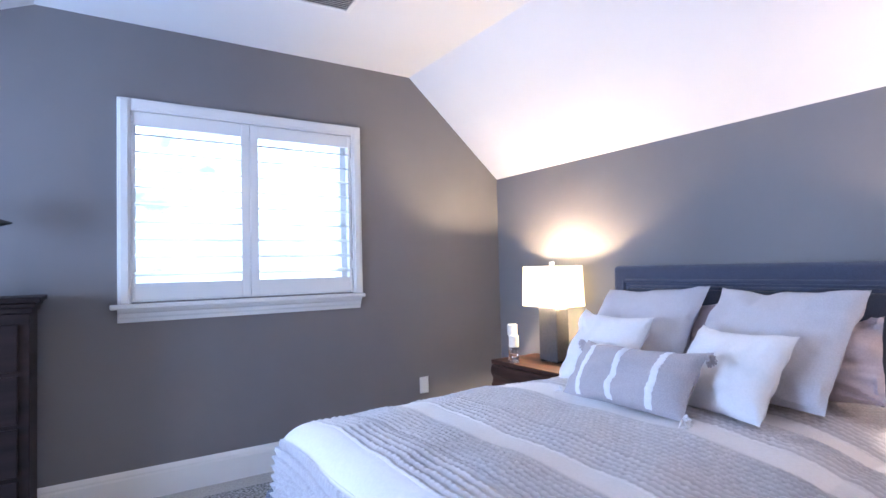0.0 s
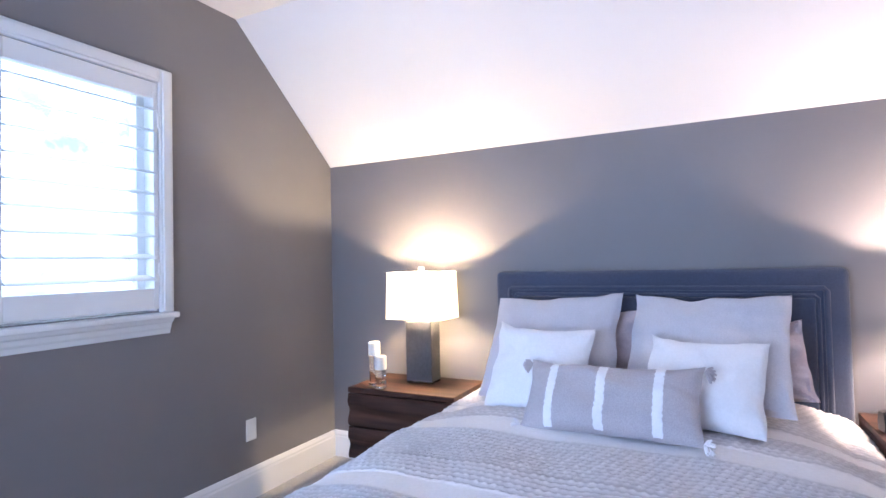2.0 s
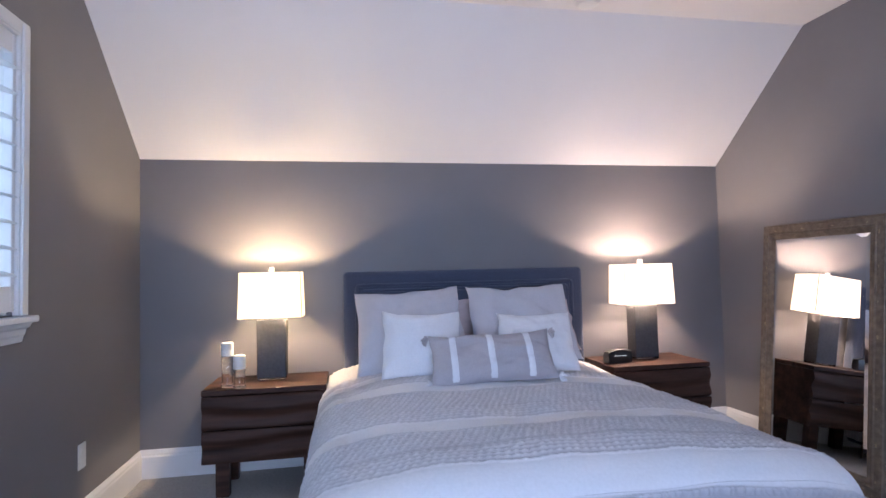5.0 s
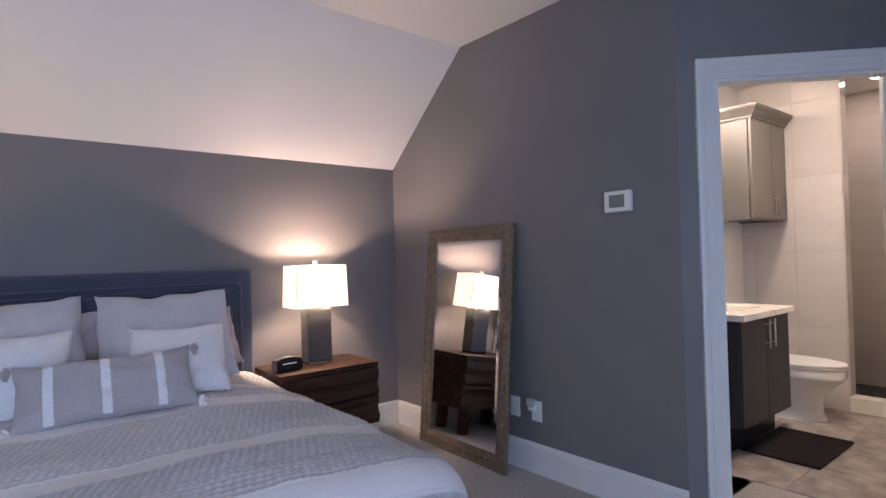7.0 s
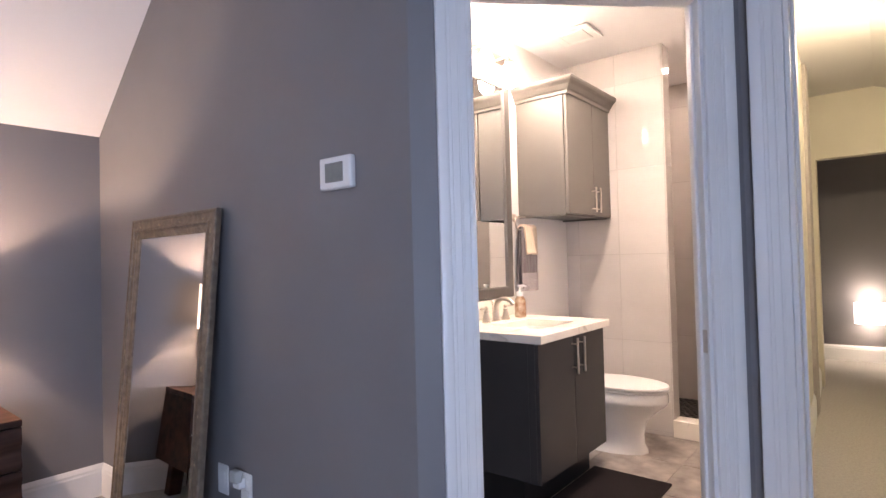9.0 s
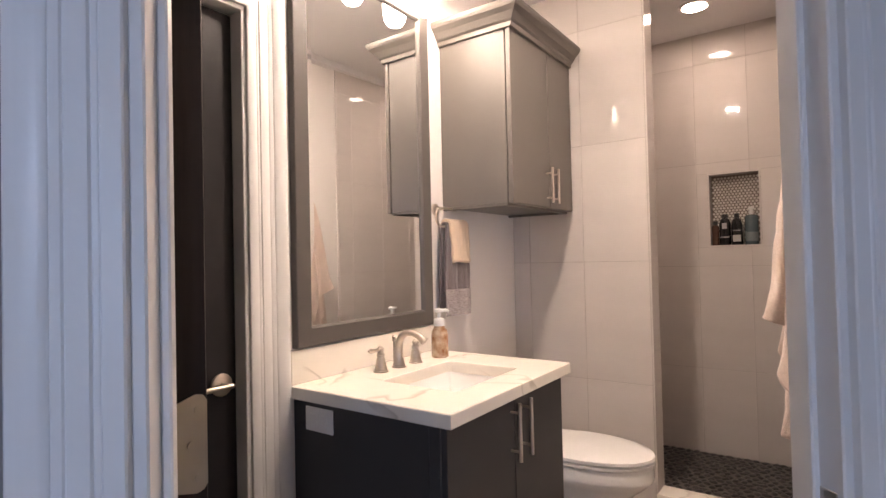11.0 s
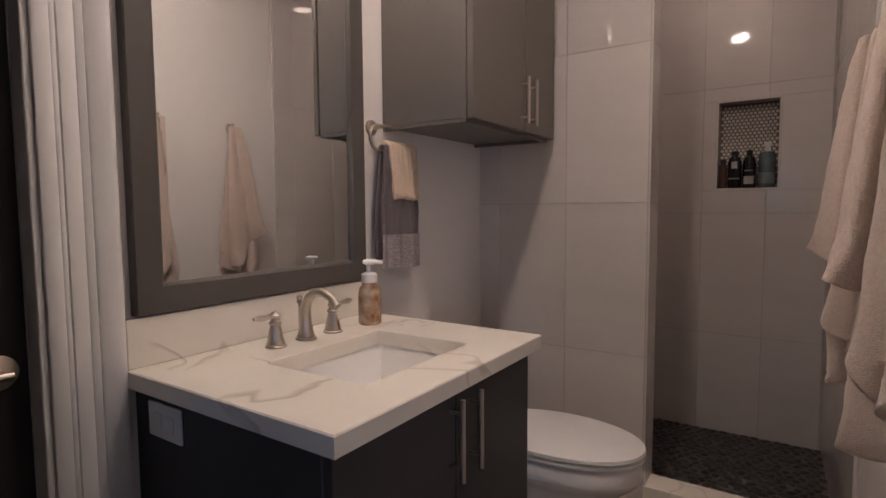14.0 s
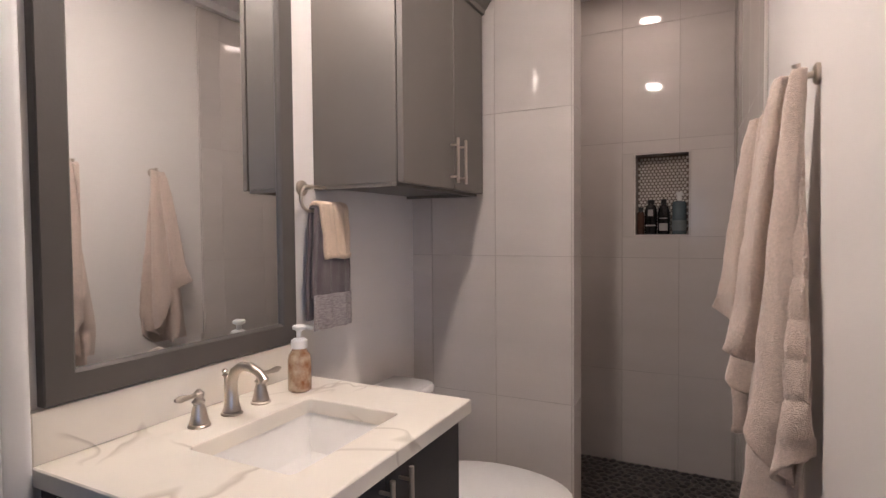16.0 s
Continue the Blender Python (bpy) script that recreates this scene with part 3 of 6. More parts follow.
# unseen window opposite the bed, added as an opening for the extra daylight
win2 = thing("added_window", pose(XW, 0, 0), "unseen white-framed window added opposite the bed to let daylight in", "window")
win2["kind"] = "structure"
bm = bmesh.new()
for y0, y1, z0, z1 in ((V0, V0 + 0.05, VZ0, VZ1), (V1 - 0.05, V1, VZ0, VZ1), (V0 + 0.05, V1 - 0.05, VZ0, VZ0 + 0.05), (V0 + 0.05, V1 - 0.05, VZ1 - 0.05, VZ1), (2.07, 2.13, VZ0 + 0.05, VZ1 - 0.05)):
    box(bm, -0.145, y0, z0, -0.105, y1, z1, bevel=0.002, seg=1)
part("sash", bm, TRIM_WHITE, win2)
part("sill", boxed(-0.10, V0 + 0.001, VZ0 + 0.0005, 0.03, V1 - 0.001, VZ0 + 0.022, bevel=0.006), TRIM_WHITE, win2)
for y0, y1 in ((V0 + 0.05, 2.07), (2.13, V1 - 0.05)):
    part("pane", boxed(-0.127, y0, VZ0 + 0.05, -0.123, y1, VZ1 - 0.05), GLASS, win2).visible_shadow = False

# the trees and sky outside, out of focus and very bright
back = bpy.data.materials.new("bright_garden")
back.use_nodes = True
bn, bl = back.node_tree.nodes, back.node_tree.links
bn.remove(bn["Principled BSDF"])
em, tx, rp = bn.new("ShaderNodeEmission"), bn.new("ShaderNodeTexNoise"), bn.new("ShaderNodeValToRGB")
tco, sep, up = bn.new("ShaderNodeTexCoord"), bn.new("ShaderNodeSeparateXYZ"), bn.new("ShaderNodeMapRange")
tx.inputs["Scale"].default_value, tx.inputs["Detail"].default_value = 1.5, 6.0
rp.color_ramp.elements[0].position, rp.color_ramp.elements[0].color = 0.34, (0.13, 0.22, 0.22, 1)
rp.color_ramp.elements[1].position, rp.color_ramp.elements[1].color = 0.50, (0.50, 0.71, 1.0, 1)
bl.new(tco.outputs["Object"], tx.inputs["Vector"])
bl.new(tx.outputs["Fac"], rp.inputs["Fac"])
bl.new(rp.outputs["Color"], em.inputs["Color"])
bl.new(tco.outputs["Object"], sep.inputs["Vector"])
bl.new(sep.outputs["Z"], up.inputs["Value"])
for key, value in (("From Min", 3.2), ("From Max", 7.0), ("To Min", 1.9), ("To Max", 5.5)):
    up.inputs[key].default_value = value
bl.new(up.outputs["Result"], em.inputs["Strength"])
bl.new(em.outputs[0], bn["Material Output"].inputs["Surface"])
structure("backdrop", boxed(-11, 9.5, -4, 13, 9.6, 15), back, "bright sky and blurred trees outside the window", "backdrop")
structure("ground", boxed(-60, 3.5, -3.2, 60, 60, -3.0), material("lawn", (0.06, 0.10, 0.04), 0.95, vary=0.3, grain=4), "lawn outside below the window", "ground")

# ---- bedroom fittings ----


def plate(name, m, label, kind_of="outlet", holes=True):
    o = thing(name, m, label, kind_of)
    part("plate", boxed(-0.036, -0.006, -0.058, 0.036, 0, 0.058, bevel=0.003), WHITE_PLASTIC, o)
    if holes:
        for z in (-0.021, 0.021):
            part("socket", boxed(-0.017, -0.0085, z - 0.014, 0.017, -0.005, z + 0.014, bevel=0.002), WHITE_PLASTIC, o)
    else:
        part("rocker", boxed(-0.017, -0.0085, -0.033, 0.017, -0.005, 0.033, bevel=0.002), WHITE_PLASTIC, o)
    return o


plate("wall_outlet", pose(2.108, YN - 0.0005, 0.370), "white wall outlet below the window wall's middle")
stilt = math.degrees(math.atan2(-sd.y, -sd.x))


def on_south(x, z, gap=0.0005):
    u = (XE - x) / -sd.x
    p = Vector((XE, YS, 0)) + sd * u
    return pose(p.x, p.y + gap, z, 0, 0, 180 + stilt)


plate("wall_outlet", on_south(1.478, 0.350), "white wall outlet holding a plugged-in night light")
plate("wall_outlet", on_south(1.640, 0.350), "blank white wall plate behind the leaning mirror", holes=False)
nl = thing("night_light", on_south(1.493, 0.385, 0.009), "small white plug-in night light with clear cover", "night light")
part("body", boxed(-0.024, -0.030, -0.030, 0.020, 0, 0.012, bevel=0.006), WHITE_PLASTIC, nl)
part("cover", boxed(-0.026, -0.044, -0.006, 0.022, -0.012, 0.040, bevel=0.008), material("frosted_cover", (0.85, 0.84, 0.80), 0.2, vary=0.01, bump=0, transmission=0.5), nl, "frosted translucent cover")
th = thing("thermostat", on_south(0.918, 1.484), "white wall thermostat with a grey screen", "thermostat")
part("body", boxed(-0.074, -0.026, -0.052, 0.074, 0, 0.052, bevel=0.008, seg=3), WHITE_PLASTIC, th)
part("screen", boxed(-0.044, -0.0275, -0.030, 0.040, -0.025, 0.032, bevel=0.001, seg=1), material("lcd_grey", (0.20, 0.21, 0.20), 0.25, bump=0), th, "grey display")
sm = thing("smoke_detector", pose(1.90, 0.81, CEIL), "round white smoke detector on the ceiling", "smoke detector")
part("base", lathe(bmesh.new(), [(0.02, 0), (0.072, 0), (0.072, -0.012), (0.066, -0.016)], 32), WHITE_PLASTIC, sm, smooth=True)
part("cap", lathe(bmesh.new(), [(0.064, -0.016), (0.064, -0.030), (0.052, -0.044), (0.02, -0.048)], 32), WHITE_PLASTIC, sm, smooth=True)
vent = thing("ceiling_vent", pose(1.08, 2.46, CEIL, 0, 0, -4), "white louvred ceiling air vent", "vent")
bm = bmesh.new()
for x0, x1, y0, y1 in ((-0.18, -0.155, -0.13, 0.13), (0.155, 0.18, -0.13, 0.13), (-0.155, 0.155, -0.13, -0.105), (-0.155, 0.155, 0.105, 0.13)):
    box(bm, x0, y0, -0.010, x1, y1, -0.0005, bevel=0.003, seg=1)
part("frame", bm, WHITE_PLASTIC, vent)
# flat black sheet under the ceiling, coloured for the shade between the louvres
part("backing", boxed(-0.155, -0.105, -0.002, 0.155, 0.105, -0.0008), BLACK_PLASTIC, vent, "black sheet for the shade behind the louvres")
for i in range(11):
    sl = boxed(-0.154, -0.009, -0.0008, 0.154, 0.009, 0.0008)
    bmesh.ops.transform(sl, matrix=pose(0, -0.095 + i * 0.019, -0.0085, 38, 0, 0), verts=sl.verts)
    part("slat", sl, WHITE_PLASTIC, vent)

# ---- bed ----
BC, TOPZ = 1.345, 0.600
bed = thing("bed", pose(0, 0, 0), "blue-grey upholstered bed made up with a striped cover", "bed")
bm = boxed(2.735, 0.507, 0.08, 2.822, 2.098, 1.195, bevel=0.030, seg=4)
head = part("headboard", bm, LINEN_BLUE, bed, "blue-grey linen headboard with nested piped borders", True)
bm = bmesh.new()
for inset, d in ((0.085, 0.012), (0.118, 0.010)):
    pts = [(2.733, 0.507 + inset, 0.30), (2.733, 0.507 + inset, 1.192 - inset - 0.01), (2.733, 0.517 + inset, 1.192 - inset), (2.733, 2.088 - inset, 1.192 - inset), (2.733, 2.098 - inset, 1.182 - inset), (2.733, 2.098 - inset, 0.30)]
    tube(bm, pts, d, 10)
part("piping", bm, LINEN_BLUE, head, "", True)
bm = boxed(2.722, 0.507 + 0.128, 0.28, 2.74, 2.098 - 0.128, 1.064, bevel=0.008, seg=2)
part("inner_panel", bm, LINEN_BLUE, head)
part("base", boxed(0.690, 0.50, 0.06, 2.735, 2.19, 0.335, bevel=0.028, seg=3), LINEN_BLUE, bed, "blue-grey upholstered bed rail", True)
for x, y in ((0.78, 0.56), (0.78, 2.05), (2.6, 0.56), (2.6, 2.05)):
    part("leg", boxed(x - 0.03, y - 0.03, 0.0, x + 0.03, y + 0.03, 0.062, bevel=0.004), ESPRESSO, bed)
part("mattress", boxed(0.80, 0.605, 0.331, 2.73, 2.085, 0.535, bevel=0.05, seg=3), FABRIC_WHITE, bed)


def cover_fabric():
    m = material("tufted_stripe_cover", (0.80, 0.77, 0.775), 0.95, vary=0.03, grain=90, fine=450, bump=0.4, sheen=0.2)
    n, l = m.node_tree.nodes, m.node_tree.links
    at = n.new("ShaderNodeAttribute")
    at.attribute_name = "stripe"
    mix = n.new("ShaderNodeMixRGB")
    mix.inputs["Color2"].default_value = (0.43, 0.40, 0.42, 1)
    p = n["Principled BSDF"]
    old = p.inputs["Base Color"].links[0].from_socket
    l.new(old, mix.inputs["Color1"])
    l.new(at.outputs["Fac"], mix.inputs["Fac"])
    l.new(mix.outputs["Color"], p.inputs["Base Color"])
    return m


def bed_cover():
    """The cover falls over three sides; tufts and ridges follow its woven bands."""
    NA, NB = 640, 540
    x_edge, r, side, half = 0.875, 0.165, 0.150, 0.735
    a = np.linspace(-0.41, 2.72 - x_edge, NA)          # along the bed; below zero it turns down over the foot
    b = np.linspace(-half - 0.56, half + 0.56, NB)
    A, B = np.meshgrid(a, b, indexing="ij")
    da, db = np.maximum(-A, 0), np.maximum(np.abs(B) - half, 0) * (r / side)
    d = np.hypot(da, db)
    rr = r
    ang = np.minimum(d / rr, math.pi / 2)
    out = rr * np.sin(ang)
    drop = rr * (1 - np.cos(ang))
    hang = np.maximum(d - rr * math.pi / 2, 0)
    out += 0.10 * hang
    drop += hang * 0.99
    ua, ub = np.where(d > 1e-6, da / np.maximum(d, 1e-6), 0), np.where(d > 1e-6, db / np.maximum(d, 1e-6), 0)
    fold = 0.012 * np.sin(7.5 * B + 2.0 * np.sin(3 * A)) * (hang / 0.3)
    fold2 = 0.016 * np.sin(9.0 * A + 1.3 * np.sin(4 * B)) * (hang / 0.3)
    drop = drop * (ua ** 2 + ub ** 2 * side / r)
    X = x_edge + np.maximum(A, 0) - out * ua - fold * ua
    Y = BC + np.sign(B) * (np.minimum(np.abs(B), half) + (out * side / r + fold2) * ub)
    puff = -np.where(B < 0, 0.030, 0.006) * np.clip(np.abs(B) / half, 0, 1) ** 2 + 0.024 * (1 - np.clip(np.abs(B) / half, 0, 1) ** 6) + 0.006 * np.sin(5.1 * A + 0.7) * np.cos(3.3 * B) + 0.004 * np.sin(11 * A + 5 * B) + 0.003 * np.sin(17 * B - 6 * A)
    head_rise = np.clip((A + x_edge - 1.55) / 0.45, 0, 1)
    puff = puff + 0.030 * head_rise ** 2 * (3 - 2 * head_rise) * (1 - np.clip(np.abs(B) / half, 0, 1) ** 4)
    Z = TOPZ + puff - drop
    # bands, by the distance along the bed
    G = A + x_edge - 0.035 * (B + BC - 1.305) + 0.012 * np.sin(2.2 * B + 0.4) + 0.004 * np.sin(9 * B)
    stripe = np.zeros_like(A)
    tuft = np.zeros_like(A)
    rng = np.random.RandomState(3)
    jitter = rng.rand(NA, NB)

    # uneven yarn: smoothed noise over the cloth
    lump = rng.rand(NA // 6 + 2, NB // 3 + 2)
    ia, ib = np.arange(NA) / 6.0, np.arange(NB) / 3.0
    fa, fb = ia.astype(int), ib.astype(int)
    ta, tb = (ia - fa)[:, None], (ib - fb)[None, :]
    lump = (lump[fa][:, fb] * (1 - ta) + lump[fa + 1][:, fb] * ta) * (1 - tb) + (lump[fa][:, fb + 1] * (1 - ta) + lump[fa + 1][:, fb + 1] * ta) * tb
    lump = 2 * lump - 1

    def band(g0, g1):
        return (1 / (1 + np.exp(-(G - g0) / 0.003))) * (1 / (1 + np.exp((G - g1) / 0.003)))

    for g0, g1 in ((0.860, 1.220), (1.330, 1.785), (1.905, 2.10), (2.20, 2.80)):
        w = band(g0, g1)
        q = (G - g0) / min(g1 - g0, 0.4)
        wob = 0.0022 * np.sin(31 * B + 9 * G) + 0.0015 * np.sin(77 * B)
        ridged = np.clip((0.50 - q) / 0.10, 0, 1)
        fine_rows = 0.5 + 0.5 * np.cos(2 * math.pi * (G - g0 + wob) / 0.0240)
        wide_rows = 0.5 + 0.5 * np.cos(2 * math.pi * (G - g0 + wob) / 0.031)
        rows = fine_rows * (1 - ridged) + wide_rows * ridged
        dots = 0.5 + 0.5 * np.cos(2 * math.pi * (B + 0.010 * np.floor((G - g0 + wob) / 0.0240) + 0.004 * lump) / 0.0275)
        worn = 0.78 + 0.20 * lump
        knot = rows ** 1.3 * (0.26 + 0.78 * dots * (1 - 0.5 * ridged) + 0.35 * ridged) * worn
        tuft += w * 0.0110 * knot
        stripe = np.maximum(stripe, w * 0.74 * (1.0 - 0.80 * np.clip(1.25 * knot - 0.12, 0, 1)))
    # the foot's grey goes deeper than the bands', its shade put into the colour
    foot = 1 / (1 + np.exp((G - 0.715) / 0.004))
    ruffle = np.abs(np.mod(G + 0.002 * lump, 0.034) / 0.034) * (0.8 + 0.2 * np.cos(2 * math.pi * B / 0.024 + 3 * lump))
    stripe = np.maximum(stripe, foot * (1.0 - 0.30 * ruffle ** 3))
    tuft += foot * (0.018 * ruffle ** 2 + 0.003 * np.sin(90 * B + 20 * G) * ruffle)
    tuft += 0.0012 * (jitter - 0.5) * np.clip(stripe, 0, 1)
    stripe = np.clip(stripe + 0.10 * (jitter - 0.5) * (stripe > 0.3), 0, 1)
    # push along the outward direction
    nz = np.cos(ang)
    nh = np.sin(ang)
    X = X - tuft * nh * ua
    Y = Y + tuft * nh * ub * np.sign(B)
    Z = Z + tuft * nz
    co = np.stack([X, Y, Z], -1).reshape(-1, 3)
    fabric = cover_fabric()
    o = thing("bedspread", pose(1.8, BC, 0.55), "white and grey striped tufted bedspread over the bed", "bedspread")
    cuts = [0] + [int(np.searchsorted(a + x_edge, g)) for g in (0.720, 0.850, 1.225, 1.325, 1.790, 1.900, 2.105, 2.195)] + [NA - 1]
    kinds = ("ruffled_edge", "plain_band", "tufted_band", "plain_band", "tufted_band", "plain_band", "tufted_band", "plain_band", "tufted_band")
    for k, name in enumerate(kinds):
        r0, r1 = cuts[k], cuts[k + 1] + 1
        idx = np.arange((r1 - r0) * NB).reshape(r1 - r0, NB)
        faces = np.stack([idx[:-1, :-1], idx[1:, :-1], idx[1:, 1:], idx[:-1, 1:]], -1).reshape(-1, 4)
        me = bpy.data.meshes.new(name)
        me.from_pydata((co[r0 * NB:r1 * NB] - np.array((1.8, BC, 0.55))).tolist(), [], faces.tolist())
        me.polygons.foreach_set("use_smooth", [True] * len(me.polygons))
        att = me.attributes.new("stripe", "FLOAT", "POINT")
        att.data.foreach_set("value", stripe[r0:r1].reshape(-1).astype(np.float32))
        me.materials.append(fabric)
        ob = new(name, me)
        ob.parent = o
        ob["label"] = {"ruffled_edge": "grey ruffled foot edge, its colour deepened for shade", "plain_band": "plain white band", "tufted_band": "grey band with raised white tufts"}[name]
        sol = ob.modifiers.new("thickness", "SOLIDIFY")
        sol.thickness, sol.offset, sol.use_rim = 0.012, -1, k in (0, len(kinds) - 1)
    return o



bed_cover()


def pillow_mesh(w, h, t, seed, droop=0.02, n=44, crumple=1.0):
    """A stuffed cushion: width on y, height on z from 0, thickness on x; corners drawn out and creased."""
    bm = bmesh.new()
    grid = {}
    for s in (-1, 1):
        for i in range(n + 1):
            for j in range(n + 1):
                u, v = 2 * i / n - 1, 2 * j / n - 1
                edge = i in (0, n) or j in (0, n)
                if s == 1 and edge:
                    grid[s, i, j] = grid[-1, i, j]
                    continue
                thick = 0 if edge else t / 2 * ((1 - abs(u) ** 2.4) * (1 - abs(v) ** 2.4)) ** 0.48
                y = w / 2 * u * (1 - 0.050 * (1 - v * v))
                z = h / 2 * v * (1 - 0.050 * (1 - u * u)) + h / 2
                nn = noise.noise(Vector((u * 2.1 + seed, v * 2.1, s * 3.0 + seed))) * 0.014 + noise.noise(Vector((u * 6 + seed, v * 5, s + seed))) * 0.005
                nn *= crumple
                if crumple > 1:
                    # creases that run in from the corners, and pulls along the seams
                    fan = math.atan2(1.02 - abs(v), 1.02 - abs(u))
                    near = math.exp(-2.2 * math.hypot(1 - abs(u), 1 - abs(v)))
                    nn += (crumple - 1) * near * 0.011 * math.sin(9 * fan + seed * (1 + (u > 0)) + 3 * (v > 0))
                    nn += (crumple - 1) * 0.004 * noise.noise(Vector((u * 9 + seed, v * 3.5 + 2 * u, s * 2.0)))
                z -= droop * (1 - u * u) * max(v, 0) ** 2
                y += 0.012 * noise.noise(Vector((v * 2, seed, u)))
                z += 0.012 * noise.noise(Vector((u * 2.3, seed + 4, v))) * (1 if v > 0 else 0.3)
                grid[s, i, j] = bm.verts.new((s * (thick + (0 if edge else nn)), y, z))
    for s in (-1, 1):
        for i in range(n):
            for j in range(n):
                f = [grid[s, i, j], grid[s, i + 1, j], grid[s, i + 1, j + 1], grid[s, i, j + 1]]
                bm.faces.new(f)
    return bm


def pillow(name, at, w, h, t, lean, turn, mat, label, seed, roll=0.0, crumple=1.0):
    o = thing(name, pose(*at, 0, 0, turn) @ pose(0, 0, 0, roll, lean, 0), label, "pillow", "pillows on the bed")
    part("cushion", pillow_mesh(w, h, t, seed, crumple=crumple), mat, o, "", True)
    return o


pillow("sham_pillow", (2.500, 1.640, 0.645), 0.70, 0.40, 0.16, 24, 0, FABRIC_MAUVE, "mauve cotton sham pillow against the headboard", 21, crumple=1.8)
pillow("sham_pillow", (2.435, 0.948, 0.652), 0.56, 0.325, 0.20, 20, -4, FABRIC_MAUVE, "rumpled mauve cotton sham pillow against the headboard", 25, -8, 3.0)
pillow("euro_pillow", (2.268, 1.712, 0.640), 0.630, 0.560, 0.17, 38.5, -4.8, FABRIC_GREY, "large pale grey linen pillow", 1, -3.4, 1.4)
pillow("euro_pillow", (2.222, 1.078, 0.668), 0.615, 0.545, 0.17, 40.0, -7.5, FABRIC_GREY, "large pale grey linen pillow with herringbone corner", 7, -1.2, 1.4)
pillow("throw_pillow", (2.065, 1.697, 0.636), 0.425, 0.385, 0.14, 30, -1.6, FABRIC_WHITE, "white cotton throw pillow", 11, 2.0, 1.2)
pillow("throw_pillow", (2.010, 1.085, 0.652), 0.410, 0.370, 0.14, 39, -8.5, FABRIC_WHITE, "white cotton throw pillow", 15, 0.5, 1.2)
LW, LH, LT, LS = 0.625, 0.278, 0.15, 31
lum = pillow("lumbar_pillow", (1.845, 1.372, 0.646), LW, LH, LT, 38, -5.9, FABRIC_LUMBAR, "grey woven lumbar pillow with three white bands and tassels", LS, -2.1)


def band_strip(y, w, h, t, seed, width=0.032):
    """A fringed white band that lies on the cushion's face."""
    bm = bmesh.new()
    rows = []
    n = 26
    for j in range(n + 1):
        v = -0.97 + 1.94 * j / n
        row = []
        for dy in (-width / 2, -width / 6, width / 6, width / 2):
            yy = y + dy + 0.002 * math.sin(j * 2.7 + dy * 300)
            u = 2 * yy / w
            thick = t / 2 * max(0.0, (1 - abs(u) ** 2.4) * (1 - abs(v) ** 2.4)) ** 0.48
            nn = noise.noise(Vector((u * 2.1 + seed, v * 2.1, -3.0 + seed))) * 0.014 + noise.noise(Vector((u * 6 + seed, v * 5, -1 + seed))) * 0.005
            z = h / 2 * v * (1 - 0.050 * (1 - u * u)) + h / 2 - 0.02 * (1 - u * u) * max(v, 0) ** 2 + 0.012 * noise.noise(Vector((u * 2.3, seed + 4, v))) * (1 if v > 0 else 0.3)
            lift = 0.0035 if abs(dy) < width / 3 else 0.0012
            row.append(bm.verts.new((-(thick + nn) - lift - 0.001 * math.sin(j * 4.1), yy, z)))
        rows.append(row)
    for p, q in zip(rows, rows[1:]):
        for k in range(3):
            bm.faces.new((p[k], p[k + 1], q[k + 1], q[k]))
    return bm


for y in (-0.178, 0.012, 0.196):
    part("band", band_strip(y, LW, LH, LT, LS), FABRIC_WHITE, lum, "white fringed band", True)
for y, z in ((-0.312, 0.010), (-0.312, 0.262), (0.312, 0.010), (0.312, 0.262)):
    bm = bmesh.new()
    rng = random.Random(int(1000 * (y + z)))
    for k in range(16):
        d = Vector((rng.uniform(-0.6, 0.6), math.copysign(1, y) * rng.uniform(0.2, 1), rng.uniform(-1, 0.5))).normalized()
        tube(bm, [(0, y, z), Vector((0, y, z)) + d * 0.018, Vector((0, y, z)) + d * 0.034 + Vector((0, 0, -0.008))], [0.004, 0.006, 0.003], 5)
    part("tassel", bm, FABRIC_LUMBAR if z > 0.1 else FABRIC_WHITE, lum, "small yarn tassel")

# ---- nightstands ----


